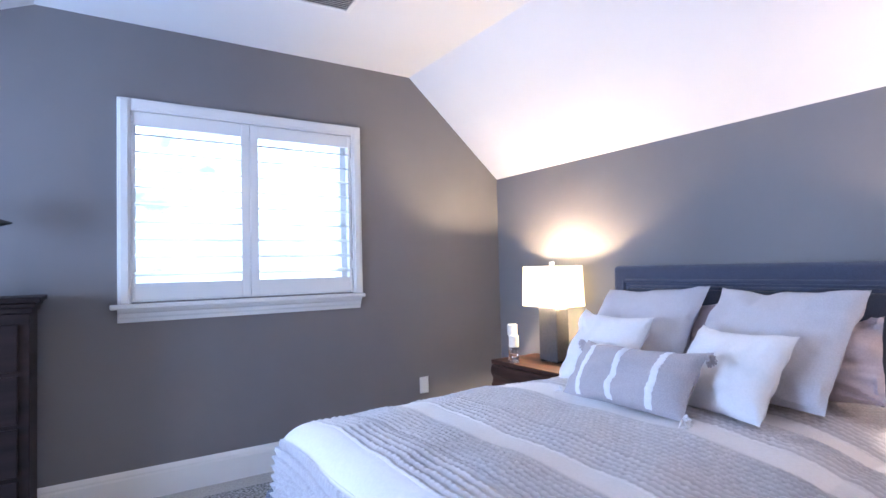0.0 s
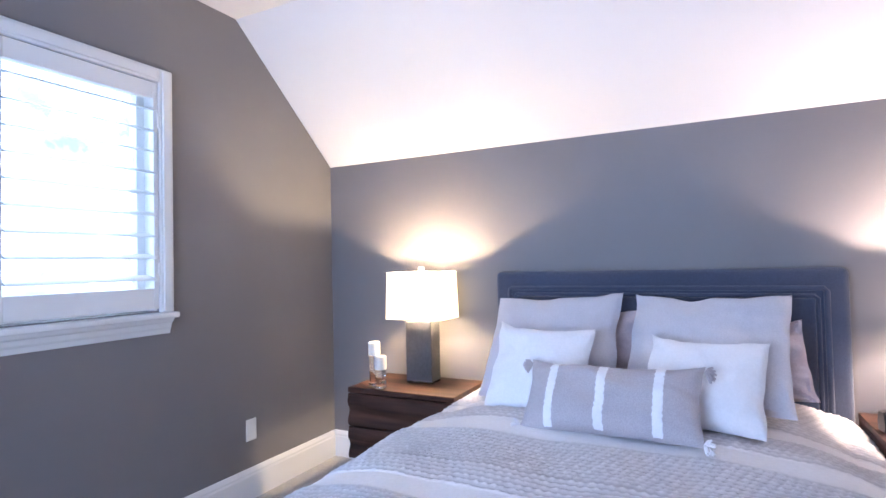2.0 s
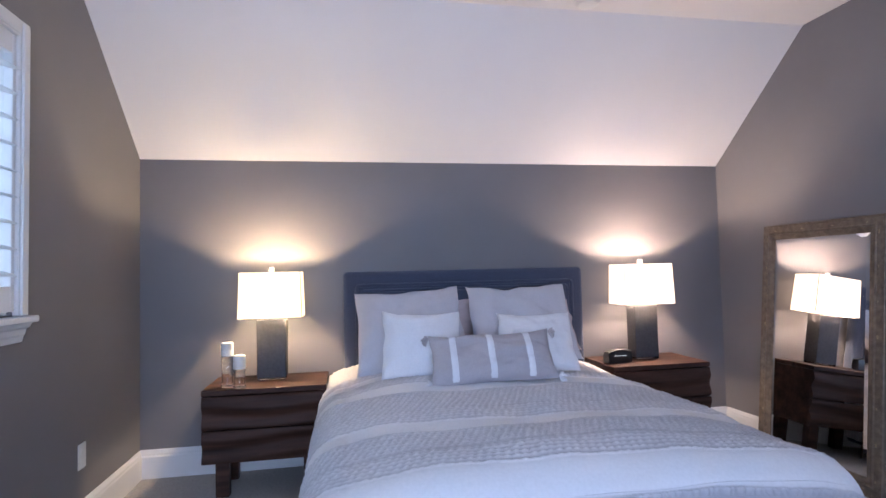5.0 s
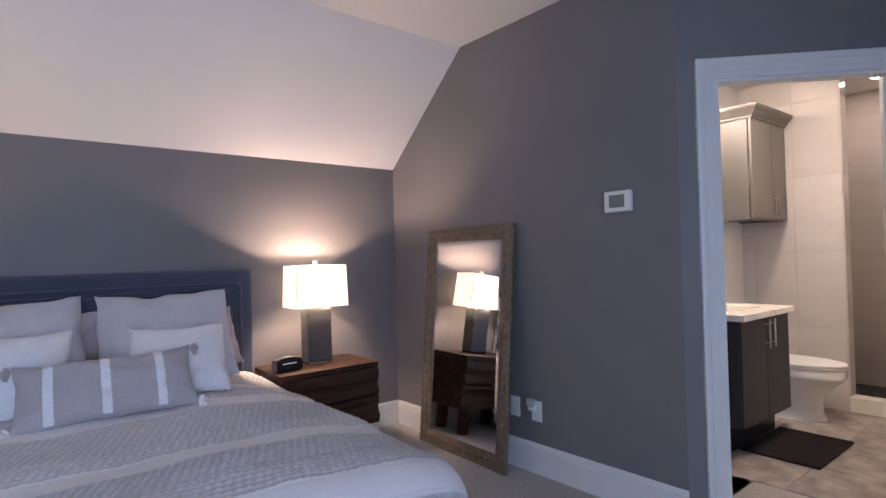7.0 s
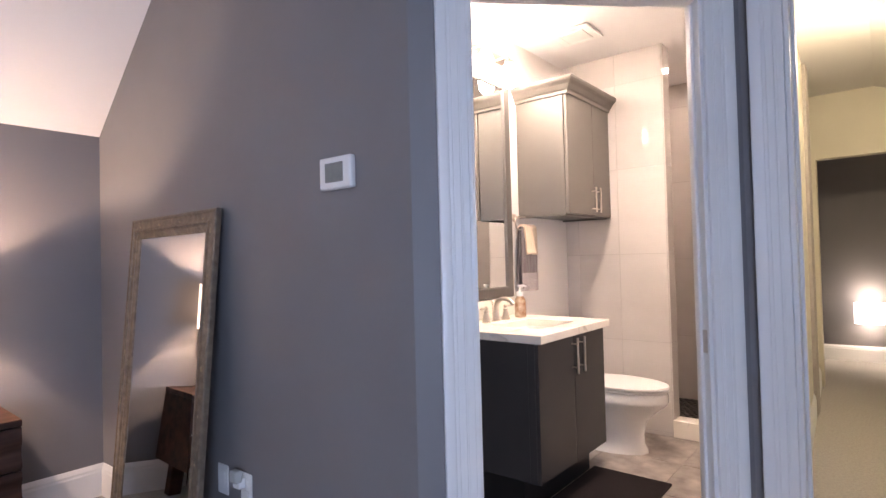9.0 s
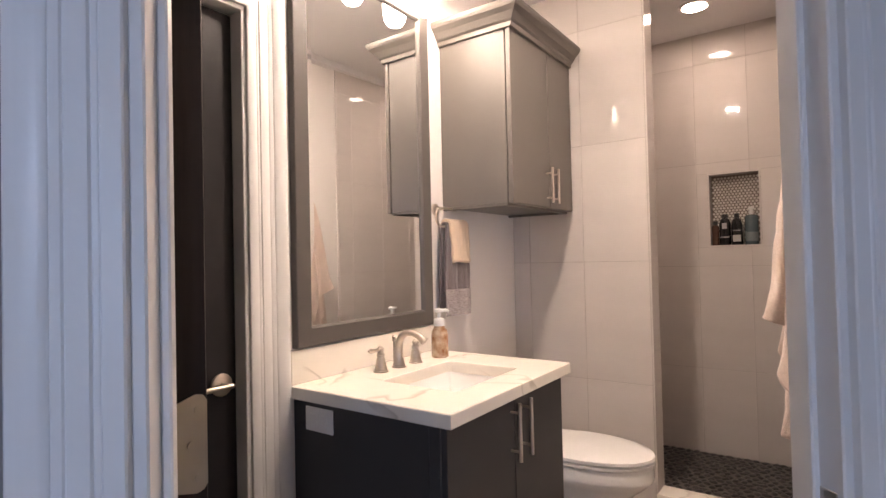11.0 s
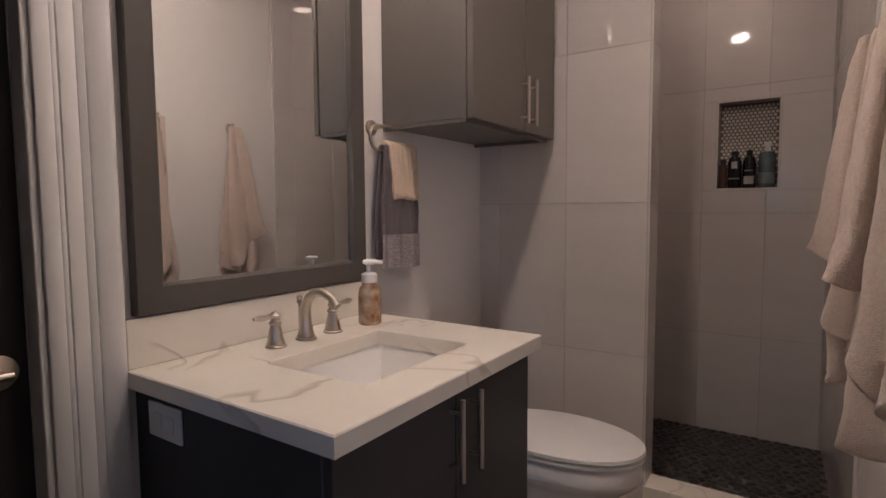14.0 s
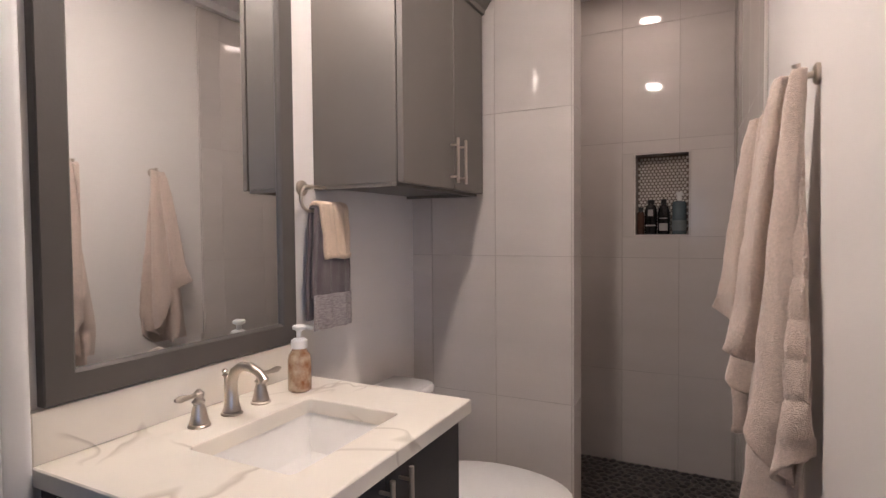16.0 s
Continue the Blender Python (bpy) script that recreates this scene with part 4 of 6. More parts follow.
def nightstand(m, label):
    o = thing("nightstand", m, label, "nightstand", "nightstands beside the bed")
    W, D = 0.650, 0.405                       # width on y, front to -x
    part("top", boxed(-0.004, -W / 2, 0.552, D, W / 2, 0.580, bevel=0.003), WALNUT, o)
    bm = bmesh.new()
    for y0, y1 in ((-W / 2 + 0.001, -W / 2 + 0.022), (W / 2 - 0.022, W / 2 - 0.001)):
        box(bm, 0.012, y0, 0.190, D - 0.002, y1, 0.5515, bevel=0.002, seg=1)
    box(bm, 0.02, -W / 2 + 0.022, 0.190, D - 0.004, W / 2 - 0.022, 0.208)
    box(bm, D - 0.016, -W / 2 + 0.022, 0.208, D - 0.004, W / 2 - 0.022, 0.551)
    part("carcass", bm, WALNUT, o)
    for k, (z0, z1) in enumerate(((0.196, 0.365), (0.373, 0.546))):
        bm = bmesh.new()
        ny, nz = 40, 18
        g = []
        for j in range(nz + 1):
            row = []
            for i in range(ny + 1):
                y = -W / 2 + 0.003 + (W - 0.006) * i / ny
                v = j / nz
                z = z0 + (z1 - z0) * v
                wave = 0.010 * math.sin(2 * math.pi * (1.5 * v + 0.16 * math.sin(7.0 * y + 1.7 * k)) + 1.2 * k)
                row.append(bm.verts.new((-0.004 - wave * math.sin(math.pi * min(1, max(0, v * 1.0))) ** 0.4, y, z)))
            g.append(row)
        for j in range(nz):
            for i in range(ny):
                bm.faces.new((g[j][i], g[j][i + 1], g[j + 1][i + 1], g[j + 1][i]))
        rim = g[0] + [r[-1] for r in g[1:]] + g[-1][-2::-1] + [r[0] for r in g[-2:0:-1]]
        backs = [bm.verts.new((0.0115, v.co.y, v.co.z)) for v in rim]
        for i in range(len(rim)):
            bm.faces.new((rim[i], rim[(i + 1) % len(rim)], backs[(i + 1) % len(rim)], backs[i]))
        bm.faces.new(backs)
        part("drawer", bm, WALNUT, o, "wave-carved walnut drawer front", True)
    for x in (0.075, D - 0.075):
        for y in (-W / 2 + 0.095, W / 2 - 0.095):
            part("leg", boxed(x - 0.028, y - 0.035, 0.0, x + 0.028, y + 0.035, 0.1895, bevel=0.003), WALNUT, o)
    return o


nightstand(pose(2.378, 2.518, 0), "dark walnut nightstand with wave-carved drawers, candles on top")
nightstand(pose(2.378, 0.168, 0), "dark walnut nightstand with wave-carved drawers, clock on top")


def table_lamp(m, color, power, label):
    o = thing("table_lamp", m, label, "lamp", "lamps on the nightstands")
    part("base", boxed(-0.055, -0.082, 0.012, 0.055, 0.082, 0.350, bevel=0.006), STONE_GREY, o, "dark grey textured block base")
    part("foot", boxed(-0.053, -0.080, 0.0, 0.053, 0.080, 0.012, bevel=0.002, seg=1), GLASS, o, "clear acrylic foot")
    part("collar", boxed(-0.050, -0.077, 0.350, 0.050, 0.077, 0.360, bevel=0.002, seg=1), NICKEL, o)
    stem = bmesh.new()
    tube(stem, [(0, 0, 0.36), (0, 0, 0.615)], 0.006, 10)
    tube(stem, [(0, 0, 0.61), (0, 0.165, 0.61)], 0.002, 6)
    tube(stem, [(0, 0, 0.61), (0, -0.165, 0.61)], 0.002, 6)
    part("stem", stem, NICKEL, o)
    bm = bmesh.new()
    rings = []
    for w, d, z in ((0.180, 0.112, 0.360), (0.172, 0.106, 0.622), (0.169, 0.103, 0.622), (0.177, 0.109, 0.360)):
        pts = []
        c = 0.012
        for sx, sy in ((-1, -1), (1, -1), (1, 1), (-1, 1)):
            for q in range(4):
                t = math.pi / 2 * q / 3
                base = {(-1, -1): math.pi, (1, -1): 1.5 * math.pi, (1, 1): 0, (-1, 1): 0.5 * math.pi}[sx, sy]
                pts.append((sx * (d - c) + c * math.cos(base + t), sy * (w - c) + c * math.sin(base + t), z))
        rings.append([bm.verts.new(p) for p in pts])
    for i in range(4):
        p, q = rings[i], rings[(i + 1) % 4]
        for k in range(len(p)):
            bm.faces.new((p[k], p[(k + 1) % len(p)], q[(k + 1) % len(p)], q[k]))
    part("shade", bm, shade_mats[label[:4]], o, "lit rectangular linen shade")
    for sx in (-1, 1):
        for sy in (-1, 1):
            pip = bmesh.new()
            tube(pip, [(sx * 0.1095, sy * 0.1775, 0.361), (sx * 0.1035, sy * 0.1695, 0.621)], 0.0022, 6)
            part("seam", pip, LINEN_SEAM, o, "darker corner seam of the shade")
    fin = bmesh.new()
    box(fin, -0.013, -0.013, 0.628, 0.013, 0.013, 0.652, bevel=0.003)
    tube(fin, [(0, 0, 0.61), (0, 0, 0.63)], 0.004, 8)
    part("finial", fin, WHITE_PLASTIC, o, "small pale square finial")
    bulb = bmesh.new()
    lathe(bulb, [(0.010, 0.40), (0.010, 0.440), (0.014, 0.462), (0.017, 0.480), (0.013, 0.496), (0.003, 0.502)], 16)
    part("bulb", bulb, BULB_WARM, o, "lit bulb", True)
    lamp("lamp_light", "POINT", m @ pose(0, 0, 0.534), power, color, 0.022)
    return o


LINEN_SEAM = material("shade_seam", (0.42, 0.34, 0.24), 0.9)
BULB_WARM = glowing("lit_warm_bulb", (1.0, 0.82, 0.6), 8.0)
shade_mats = {"warm": SHADE, "pale": glowing("lit_pale_shade", (1.0, 0.76, 0.58), 1.2)}
table_lamp(pose(2.640, 2.510, 0.5805), (1.0, 0.77, 0.48), 25.0, "warm lit table lamp with dark block base")
table_lamp(pose(2.640, 0.140, 0.5805), (1.0, 0.79, 0.63), 26.0, "pale lit table lamp with dark block base")

for x, y, hgt, ch in ((2.470, 2.728, 0.165, 0.075), (2.420, 2.655, 0.100, 0.075)):
    c = thing("candle_holder", pose(x, y, 0.5805), "clear glass pillar holder with an ivory candle", "candle", "candles on the nightstand")
    part("glass", lathe(bmesh.new(), [(0.030, 0), (0.033, 0.004), (0.033, 0.012), (0.029, 0.02), (0.029, hgt - 0.012), (0.034, hgt - 0.002), (0.034, hgt)], 28), GLASS, c, "clear glass cylinder", True)
    part("candle", lathe(bmesh.new(), [(0.030, hgt + 0.0005), (0.033, hgt + 0.004), (0.033, hgt + ch - 0.006), (0.028, hgt + ch), (0.010, hgt + ch - 0.004)], 28), WAX, c, "unlit ivory pillar candle", True)
ck = thing("alarm_clock", pose(2.515, 0.392, 0.5805, 0, 0, 8), "black curved alarm clock with small display marks", "clock")
bm = bmesh.new()
sec = []
n = 14
for j in range(n + 1):
    y = -0.085 + 0.17 * j / n
    hh = 0.076 + 0.016 * math.cos(math.pi * (j / n - 0.5))
    sec.append([bm.verts.new(p) for p in ((-0.030, y, 0.004), (-0.034, y, 0.02), (-0.028, y, hh - 0.008), (-0.018, y, hh), (0.020, y, hh - 0.004), (0.030, y, hh * 0.5), (0.026, y, 0.004))])
for p, q in zip(sec, sec[1:]):
    for k in range(7):
        bm.faces.new((p[k], p[(k + 1) % 7], q[(k + 1) % 7], q[k]))
bm.faces.new(sec[0])
bm.faces.new(sec[-1])
part("case", bm, BLACK_PLASTIC, ck, "", True)
part("foot", boxed(-0.026, -0.075, 0.0, 0.024, 0.075, 0.0055, bevel=0.001, seg=1), BLACK_PLASTIC, ck)
for y in (-0.036, -0.017, 0.002, 0.020, 0.038):
    part("mark", boxed(-0.0345, y - 0.006, 0.047, -0.0305, y + 0.006, 0.0495), glowing("clock_mark", (0.7, 0.85, 0.9), 0.6), ck, "small lit display mark")

# ---- leaning mirror ----
MW, MH, FW = 0.815, 1.425, 0.090
mlean = math.degrees(math.asin(0.122 / MH))
mir = thing("leaning_mirror", pose(1.982, -0.494, 0.003, 0, 0, 179.6) @ pose(0, 0, 0, -mlean, 0, 0), "tall mirror in a worn bronze carved frame leaning on the wall", "mirror")
# in its own frame: width on x, height on z, front to -y
prof = [(0.0, 0.0), (0.0, -0.018), (0.004, -0.023), (0.012, -0.024), (0.016, -0.020), (0.024, -0.021), (0.046, -0.022), (0.052, -0.026), (0.057, -0.026), (0.061, -0.019), (0.070, -0.019), (0.076, -0.016), (FW, -0.013), (FW, 0.0)]


def framed(w, h, profile):
    """A mitred frame of that profile, (inward, out)."""
    bm = bmesh.new()
    corners = ((-1, 0), (1, 0), (1, 1), (-1, 1))
    rings = []
    for sx, sz in corners:
        rings.append([bm.verts.new((sx * (w / 2 - i), o, (i if sz == 0 else h - i))) for i, o in profile])
    for k in range(4):
        p, q = rings[k], rings[(k + 1) % 4]
        for i in range(len(profile)):
            bm.faces.new((p[i], p[(i + 1) % len(profile)], q[(i + 1) % len(profile)], q[i]))
    return bm


fr = part("frame", framed(MW, MH, prof), OLD_GOLD, mir, "worn bronze moulded frame")
bm = bmesh.new()
for side in range(4):
    length = MW if side % 2 == 0 else MH
    cnt = int(length / 0.17)
    for i in range(cnt):
        s = (i + 0.5) / cnt * length
        x, z = ((s - MW / 2, 0.037), (MW / 2 - 0.037, s), (s - MW / 2, MH - 0.037), (-MW / 2 + 0.037, s))[side]
        big = 0.009 if i % 3 == 1 else 0.005
        st = bmesh.ops.create_icosphere(bm, subdivisions=1, radius=1.0)
        bmesh.ops.transform(bm, matrix=Matrix.Translation((x, -0.0205, z)) @ Matrix.Diagonal((big * (1.7 if side % 2 == 0 else 0.8), 0.004, big * (0.8 if side % 2 == 0 else 1.7), 1)), verts=st["verts"])
part("carving", bm, material("rubbed_gilding", (0.30, 0.23, 0.15), 0.4, metal=0.5, vary=0.3, grain=60), fr, "rubbed gilt carved beads")["kind"] = "stuff"
bm = bmesh.new()
gx, gz0, gz1, bv = MW / 2 - FW + 0.003, FW - 0.003, MH - FW + 0.003, 0.024
o_ = [bm.verts.new(p) for p in ((-gx, -0.009, gz0), (gx, -0.009, gz0), (gx, -0.009, gz1), (-gx, -0.009, gz1))]
i_ = [bm.verts.new(p) for p in ((-gx + bv, -0.0125, gz0 + bv), (gx - bv, -0.0125, gz0 + bv), (gx - bv, -0.0125, gz1 - bv), (-gx + bv, -0.0125, gz1 - bv))]
b_ = [bm.verts.new((v.co.x, -0.004, v.co.z)) for v in o_]
for k in range(4):
    bm.faces.new((o_[k], o_[(k + 1) % 4], i_[(k + 1) % 4], i_[k]))
    bm.faces.new((o_[k], o_[(k + 1) % 4], b_[(k + 1) % 4], b_[k]))
bm.faces.new(i_)
bm.faces.new(b_)
part("glass", bm, MIRROR, mir, "bevelled mirror glass")
part("backing", boxed(-MW / 2 + 0.02, -0.0038, 0.02, MW / 2 - 0.02, 0.004, MH - 0.02), ESPRESSO, mir, "dark wooden backing")

# ---- dresser by the window wall ----
dr = thing("dresser", pose(-0.125, YN - 0.018, 0), "tall dark espresso dresser with a moulded top", "dresser")
DW_, DD_, DH_ = 1.05, 0.40, 1.125
part("body", boxed(-DW_, -DD_ + 0.02, 0.09, 0.0, 0.0, DH_ - 0.07, bevel=0.004), ESPRESSO, dr)
bm = bmesh.new()
box(bm, -DW_ - 0.012, -DD_ + 0.006, DH_ - 0.0695, 0.012, 0.0, DH_ - 0.045, bevel=0.004)
box(bm, -DW_ - 0.024, -DD_ - 0.006, DH_ - 0.0445, 0.024, 0.0, DH_ - 0.024, bevel=0.006)
box(bm, -DW_ - 0.040, -DD_ - 0.022, DH_ - 0.0235, 0.040, 0.0, DH_, bevel=0.005)
part("top", bm, ESPRESSO, dr, "stepped moulded top")
for k in range(4):
    z = 0.13 + k * 0.225
    part("drawer", boxed(-DW_ + 0.04, -DD_ + 0.006, z, -0.04, -DD_ + 0.0195, z + 0.205, bevel=0.004), ESPRESSO, dr)
for x in (-DW_ + 0.04, -0.04):
    for y in (-DD_ + 0.06, -0.04):
        part("foot", lathe(bmesh.new(), [(0.016, 0), (0.022, 0.012), (0.018, 0.03), (0.030, 0.06), (0.036, 0.0895)], 16, Matrix.Translation((x, y, 0))), ESPRESSO, dr, "turned bun foot", True)
orn = thing("ornament", pose(-0.43, 3.06, DH_ + 0.0005), "dark metal leaf ornament on the dresser", "ornament")
part("stand", lathe(bmesh.new(), [(0.06, 0), (0.06, 0.01), (0.012, 0.02), (0.008, 0.10), (0.008, 0.31)], 20), BLACK_PLASTIC, orn, "", True)
bm = bmesh.new()
for ang, ln in ((10, 0.235), (-25, 0.2), (150, 0.22), (70, 0.2)):
    a = radians(ang)
    tube(bm, [(0, 0, 0.31), (ln * 0.5 * math.cos(a), -0.02, 0.32 + ln * 0.4 * math.sin(a)), (ln * math.cos(a), -0.03, 0.31 + ln * 0.6 * math.sin(a))], [0.012, 0.042, 0.003], 10)
part("leaf", bm, BLACK_PLASTIC, orn, "dark pointed metal leaves", True)
rug = thing("rug", pose(1.02, 2.86, 0.0), "small black and white woven rug beside the bed", "rug")
bm = boxed(-0.42, -0.24, 0.0005, 0.42, 0.24, 0.014, bevel=0.005)
part("weave", bm, material("salt_pepper_weave", (0.03, 0.03, 0.03), 1.0, second=(0.55, 0.53, 0.52), grain=70, fine=300, bump=1.0), rug)

# ---- bathroom: vanity ----
van = thing("vanity_cabinet", pose(0, 0, 0), "charcoal painted vanity cabinet with two doors", "vanity")
VX, VY0, VY1, VT = 0.802, -2.418, -1.690, 0.806
for y0, y1 in ((VY1 - 0.018, VY1), (VY0, VY0 + 0.018)):
    part("side_panel", boxed(VX + 0.020, y0, 0.165, BXE - 0.001, y1, VT, bevel=0.002, seg=1), VAN_GREY, van)
part("bottom_panel", boxed(VX + 0.020, VY0 + 0.0185, 0.165, BXE - 0.001, VY1 - 0.0185, 0.183), VAN_GREY, van)
part("back_panel", boxed(BXE - 0.012, VY0 + 0.0185, 0.1835, BXE - 0.001, VY1 - 0.0185, VT - 0.001), VAN_GREY, van)
part("top_rail", boxed(VX + 0.020, VY0 + 0.0185, VT - 0.06, VX + 0.038, VY1 - 0.0185, VT - 0.001), VAN_GREY, van)
part("toe_kick", boxed(VX + 0.10, VY0 + 0.01, 0.0, BXE - 0.001, VY1 - 0.01, 0.1645), BLACK_PLASTIC, van, "recessed dark plinth")
part("side_stile", boxed(VX + 0.018, VY1 - 0.0005, 0.166, VX + 0.055, VY1 + 0.006, VT - 0.001, bevel=0.002, seg=1), VAN_GREY, van)
for y0, y1, hy in ((-2.052, VY1 + 0.001, -2.030), (VY0 - 0.001, -2.056, -2.108)):
    d = part("door", boxed(VX, y0, 0.168, VX + 0.0195, y1, VT - 0.006, bevel=0.002), VAN_GREY, van, "flat charcoal door")
    bm = bmesh.new()
    tube(bm, [(VX - 0.032, hy, 0.615), (VX - 0.032, hy, 0.792)], 0.006, 12)
    for z in (0.645, 0.762):
        tube(bm, [(VX + 0.001, hy, z), (VX - 0.032, hy, z)], 0.004, 10)
    part("handle", bm, NICKEL, d, "brushed nickel bar handle", True)
ol = thing("wall_outlet", pose(1.276, VY1 + 0.0005, 0.752, 0, 0, 180), "white outlet plate on the vanity's side", "outlet")
part("plate", boxed(-0.060, -0.006, -0.037, 0.060, 0, 0.037, bevel=0.003), WHITE_PLASTIC, ol)
for x in (-0.022, 0.022):
    part("socket", boxed(x - 0.015, -0.0085, -0.017, x + 0.015, -0.005, 0.017, bevel=0.002), WHITE_PLASTIC, ol)


def slab_with_hole(x0, x1, y0, y1, z0, z1, hx0, hx1, hy0, hy1, bevel=0.003):
    """A flat slab with a rounded rectangular cut-out."""
    bm = bmesh.new()
    r, n = 0.014, 5

    def ring(z, grow):
        pts = []
        for sx, sy, a0 in ((hx1, hy1, 0), (hx0, hy1, 90), (hx0, hy0, 180), (hx1, hy0, 270)):
            cx = sx - math.copysign(r, sx - (hx0 + hx1) / 2)
            cy = sy - math.copysign(r, sy - (hy0 + hy1) / 2)
            for q in range(n + 1):
                a = radians(a0 + 90 * q / n)
                pts.append(bm.verts.new((cx + (r + grow) * math.cos(a), cy + (r + grow) * math.sin(a), z)))
        return pts

    def outer(z, s):
        pts = []
        for cx, cy in ((x1 - s, y1 - s), (x0 + s, y1 - s), (x0 + s, y0 + s), (x1 - s, y0 + s)):
            pts.append(bm.verts.new((cx, cy, z)))
        return pts

    def annulus(o, i):
        m = n + 1
        for k in range(4):
            for q in range(n):
                bm.faces.new((o[k], i[k * m + q], i[k * m + q + 1]))
            bm.faces.new((o[k], i[k * m + n], i[((k + 1) % 4) * m], o[(k + 1) % 4]))

    it, ib = ring(z1, 0.002), ring(z0, 0)
    it2 = ring(z1 - 0.003, 0)
    ot, ob, ot2, ob2 = outer(z1, bevel), outer(z0, bevel), outer(z1 - bevel, 0), outer(z0 + bevel, 0)
    annulus(ot, it)
    annulus(ob, ib)
    for p, q in ((it, it2), (it2, ib), (ot, ot2), (ot2, ob2), (ob2, ob)):
        for k in range(len(p)):
            bm.faces.new((p[k], p[(k + 1) % len(p)], q[(k + 1) % len(p)], q[k]))
    return bm


SX0, SX1, SY0, SY1 = 0.892, 1.186, -2.256, -1.868
CT = thing("countertop", pose(0, 0, 0), "veined cream quartz countertop with a cut-out for the basin", "countertop")
part("slab", slab_with_hole(0.774, BXE - 0.001, -2.442, -1.668, 0.8065, 0.8465, SX0, SX1, SY0, SY1), QUARTZ, CT)
part("backsplash", boxed(BXE - 0.021, -2.442, 0.847, BXE - 0.001, -1.668, 0.955, bevel=0.002, seg=1), QUARTZ, CT, "low quartz backsplash")
sink = thing("sink_basin", pose(0, 0, 0), "white rectangular undermount basin", "sink")
bm = bmesh.new()
rings = []
for g, z in ((0.014, 0.8058), (0.004, 0.8058), (0.002, 0.800), (-0.012, 0.765), (-0.034, 0.715), (-0.060, 0.690), (-0.110, 0.682)):
    pts = []
    for sx, sy, a0 in ((SX1, SY1, 0), (SX0, SY1, 90), (SX0, SY0, 180), (SX1, SY0, 270)):
        r = 0.016
        cx = sx - math.copysign(r, sx - (SX0 + SX1) / 2)
        cy = sy - math.copysign(r, sy - (SY0 + SY1) / 2)
        k = max(0.002, r + g)
        sh = min(0, r + g - 0.002)
        cx += math.copysign(1, sx - (SX0 + SX1) / 2) * sh
        cy += math.copysign(1, sy - (SY0 + SY1) / 2) * sh
        for q in range(6):
            a = radians(a0 + 90 * q / 5)
            pts.append(bm.verts.new((cx + k * math.cos(a), cy + k * math.sin(a), z)))
    rings.append(pts)
for p, q in zip(rings, rings[1:]):
    for k in range(len(p)):
        bm.faces.new((p[k], p[(k + 1) % len(p)], q[(k + 1) % len(p)], q[k]))
bm.faces.new(rings[-1])
part("bowl", bm, CERAMIC, sink, "white hopper bowl")
part("drain", lathe(bmesh.new(), [(0.004, 0.6865), (0.018, 0.6865), (0.022, 0.683)], 20, Matrix.Translation((1.04, -2.062, 0))), NICKEL, sink, "nickel drain", True)


def tap():
    """Widespread tap: arched spout with a lift rod and two bell handles with levers."""
    z = 0.8468
    sp = thing("basin_tap", pose(1.278, -2.070, z), "brushed nickel arched basin tap with two lever handles", "tap")
    bm = bmesh.new()
    lathe(bm, [(0.027, 0), (0.028, 0.003), (0.026, 0.006), (0.0225, 0.007), (0.0235, 0.010), (0.0205, 0.016), (0.0175, 0.035), (0.0155, 0.06)], 20)
    pts = [(0, 0, 0.055), (-0.002, 0, 0.085), (-0.014, 0, 0.110), (-0.038, 0, 0.126), (-0.068, 0, 0.127), (-0.096, 0, 0.116), (-0.116, 0, 0.096)]
    tube(bm, pts, [0.0150, 0.0140, 0.0130, 0.0122, 0.0118, 0.0116, 0.0118], 14)
    part("spout", bm, NICKEL, sp, "", True)
    rod = bmesh.new()
    tube(rod, [(0.022, 0, 0.012), (0.022, 0, 0.095)], 0.0035, 8)
    lathe(rod, [(0.004, 0.092), (0.009, 0.097), (0.005, 0.102), (0.009, 0.108), (0.003, 0.114)], 12, Matrix.Translation((0.022, 0, 0)))
    part("lift_rod", rod, NICKEL, sp, "small knobbed lift rod", True)
    for y, way in ((-1.972, 1), (-2.168, -1)):
        hd = sp
        hd = part("handle", lathe(bmesh.new(), [(0.026, 0), (0.027, 0.003), (0.025, 0.006), (0.0225, 0.007), (0.0235, 0.010), (0.0215, 0.013), (0.0195, 0.022), (0.0160, 0.040), (0.0125, 0.052), (0.0120, 0.055), (0.0155, 0.058), (0.0155, 0.061), (0.011, 0.065), (0.010, 0.070)], 20, Matrix.Translation((0, y + 2.070, 0))), NICKEL, sp, "bell-shaped handle", True)
        bm = bmesh.new()
        lathe(bm, [(0.004, 0.066), (0.012, 0.072), (0.013, 0.080), (0.004, 0.089)], 14, Matrix.Translation((0, y + 2.070, 0)))
        tube(bm, [(dx, y + 2.070 + way * dy, dz) for dx, dy, dz in ((0, 0, 0.078), (-0.004, 0.03, 0.078), (-0.006, 0.055, 0.080), (-0.007, 0.068, 0.081))], [0.006, 0.0055, 0.0085, 0.004], 12)
        part("lever", bm, NICKEL, hd, "teardrop lever", True)


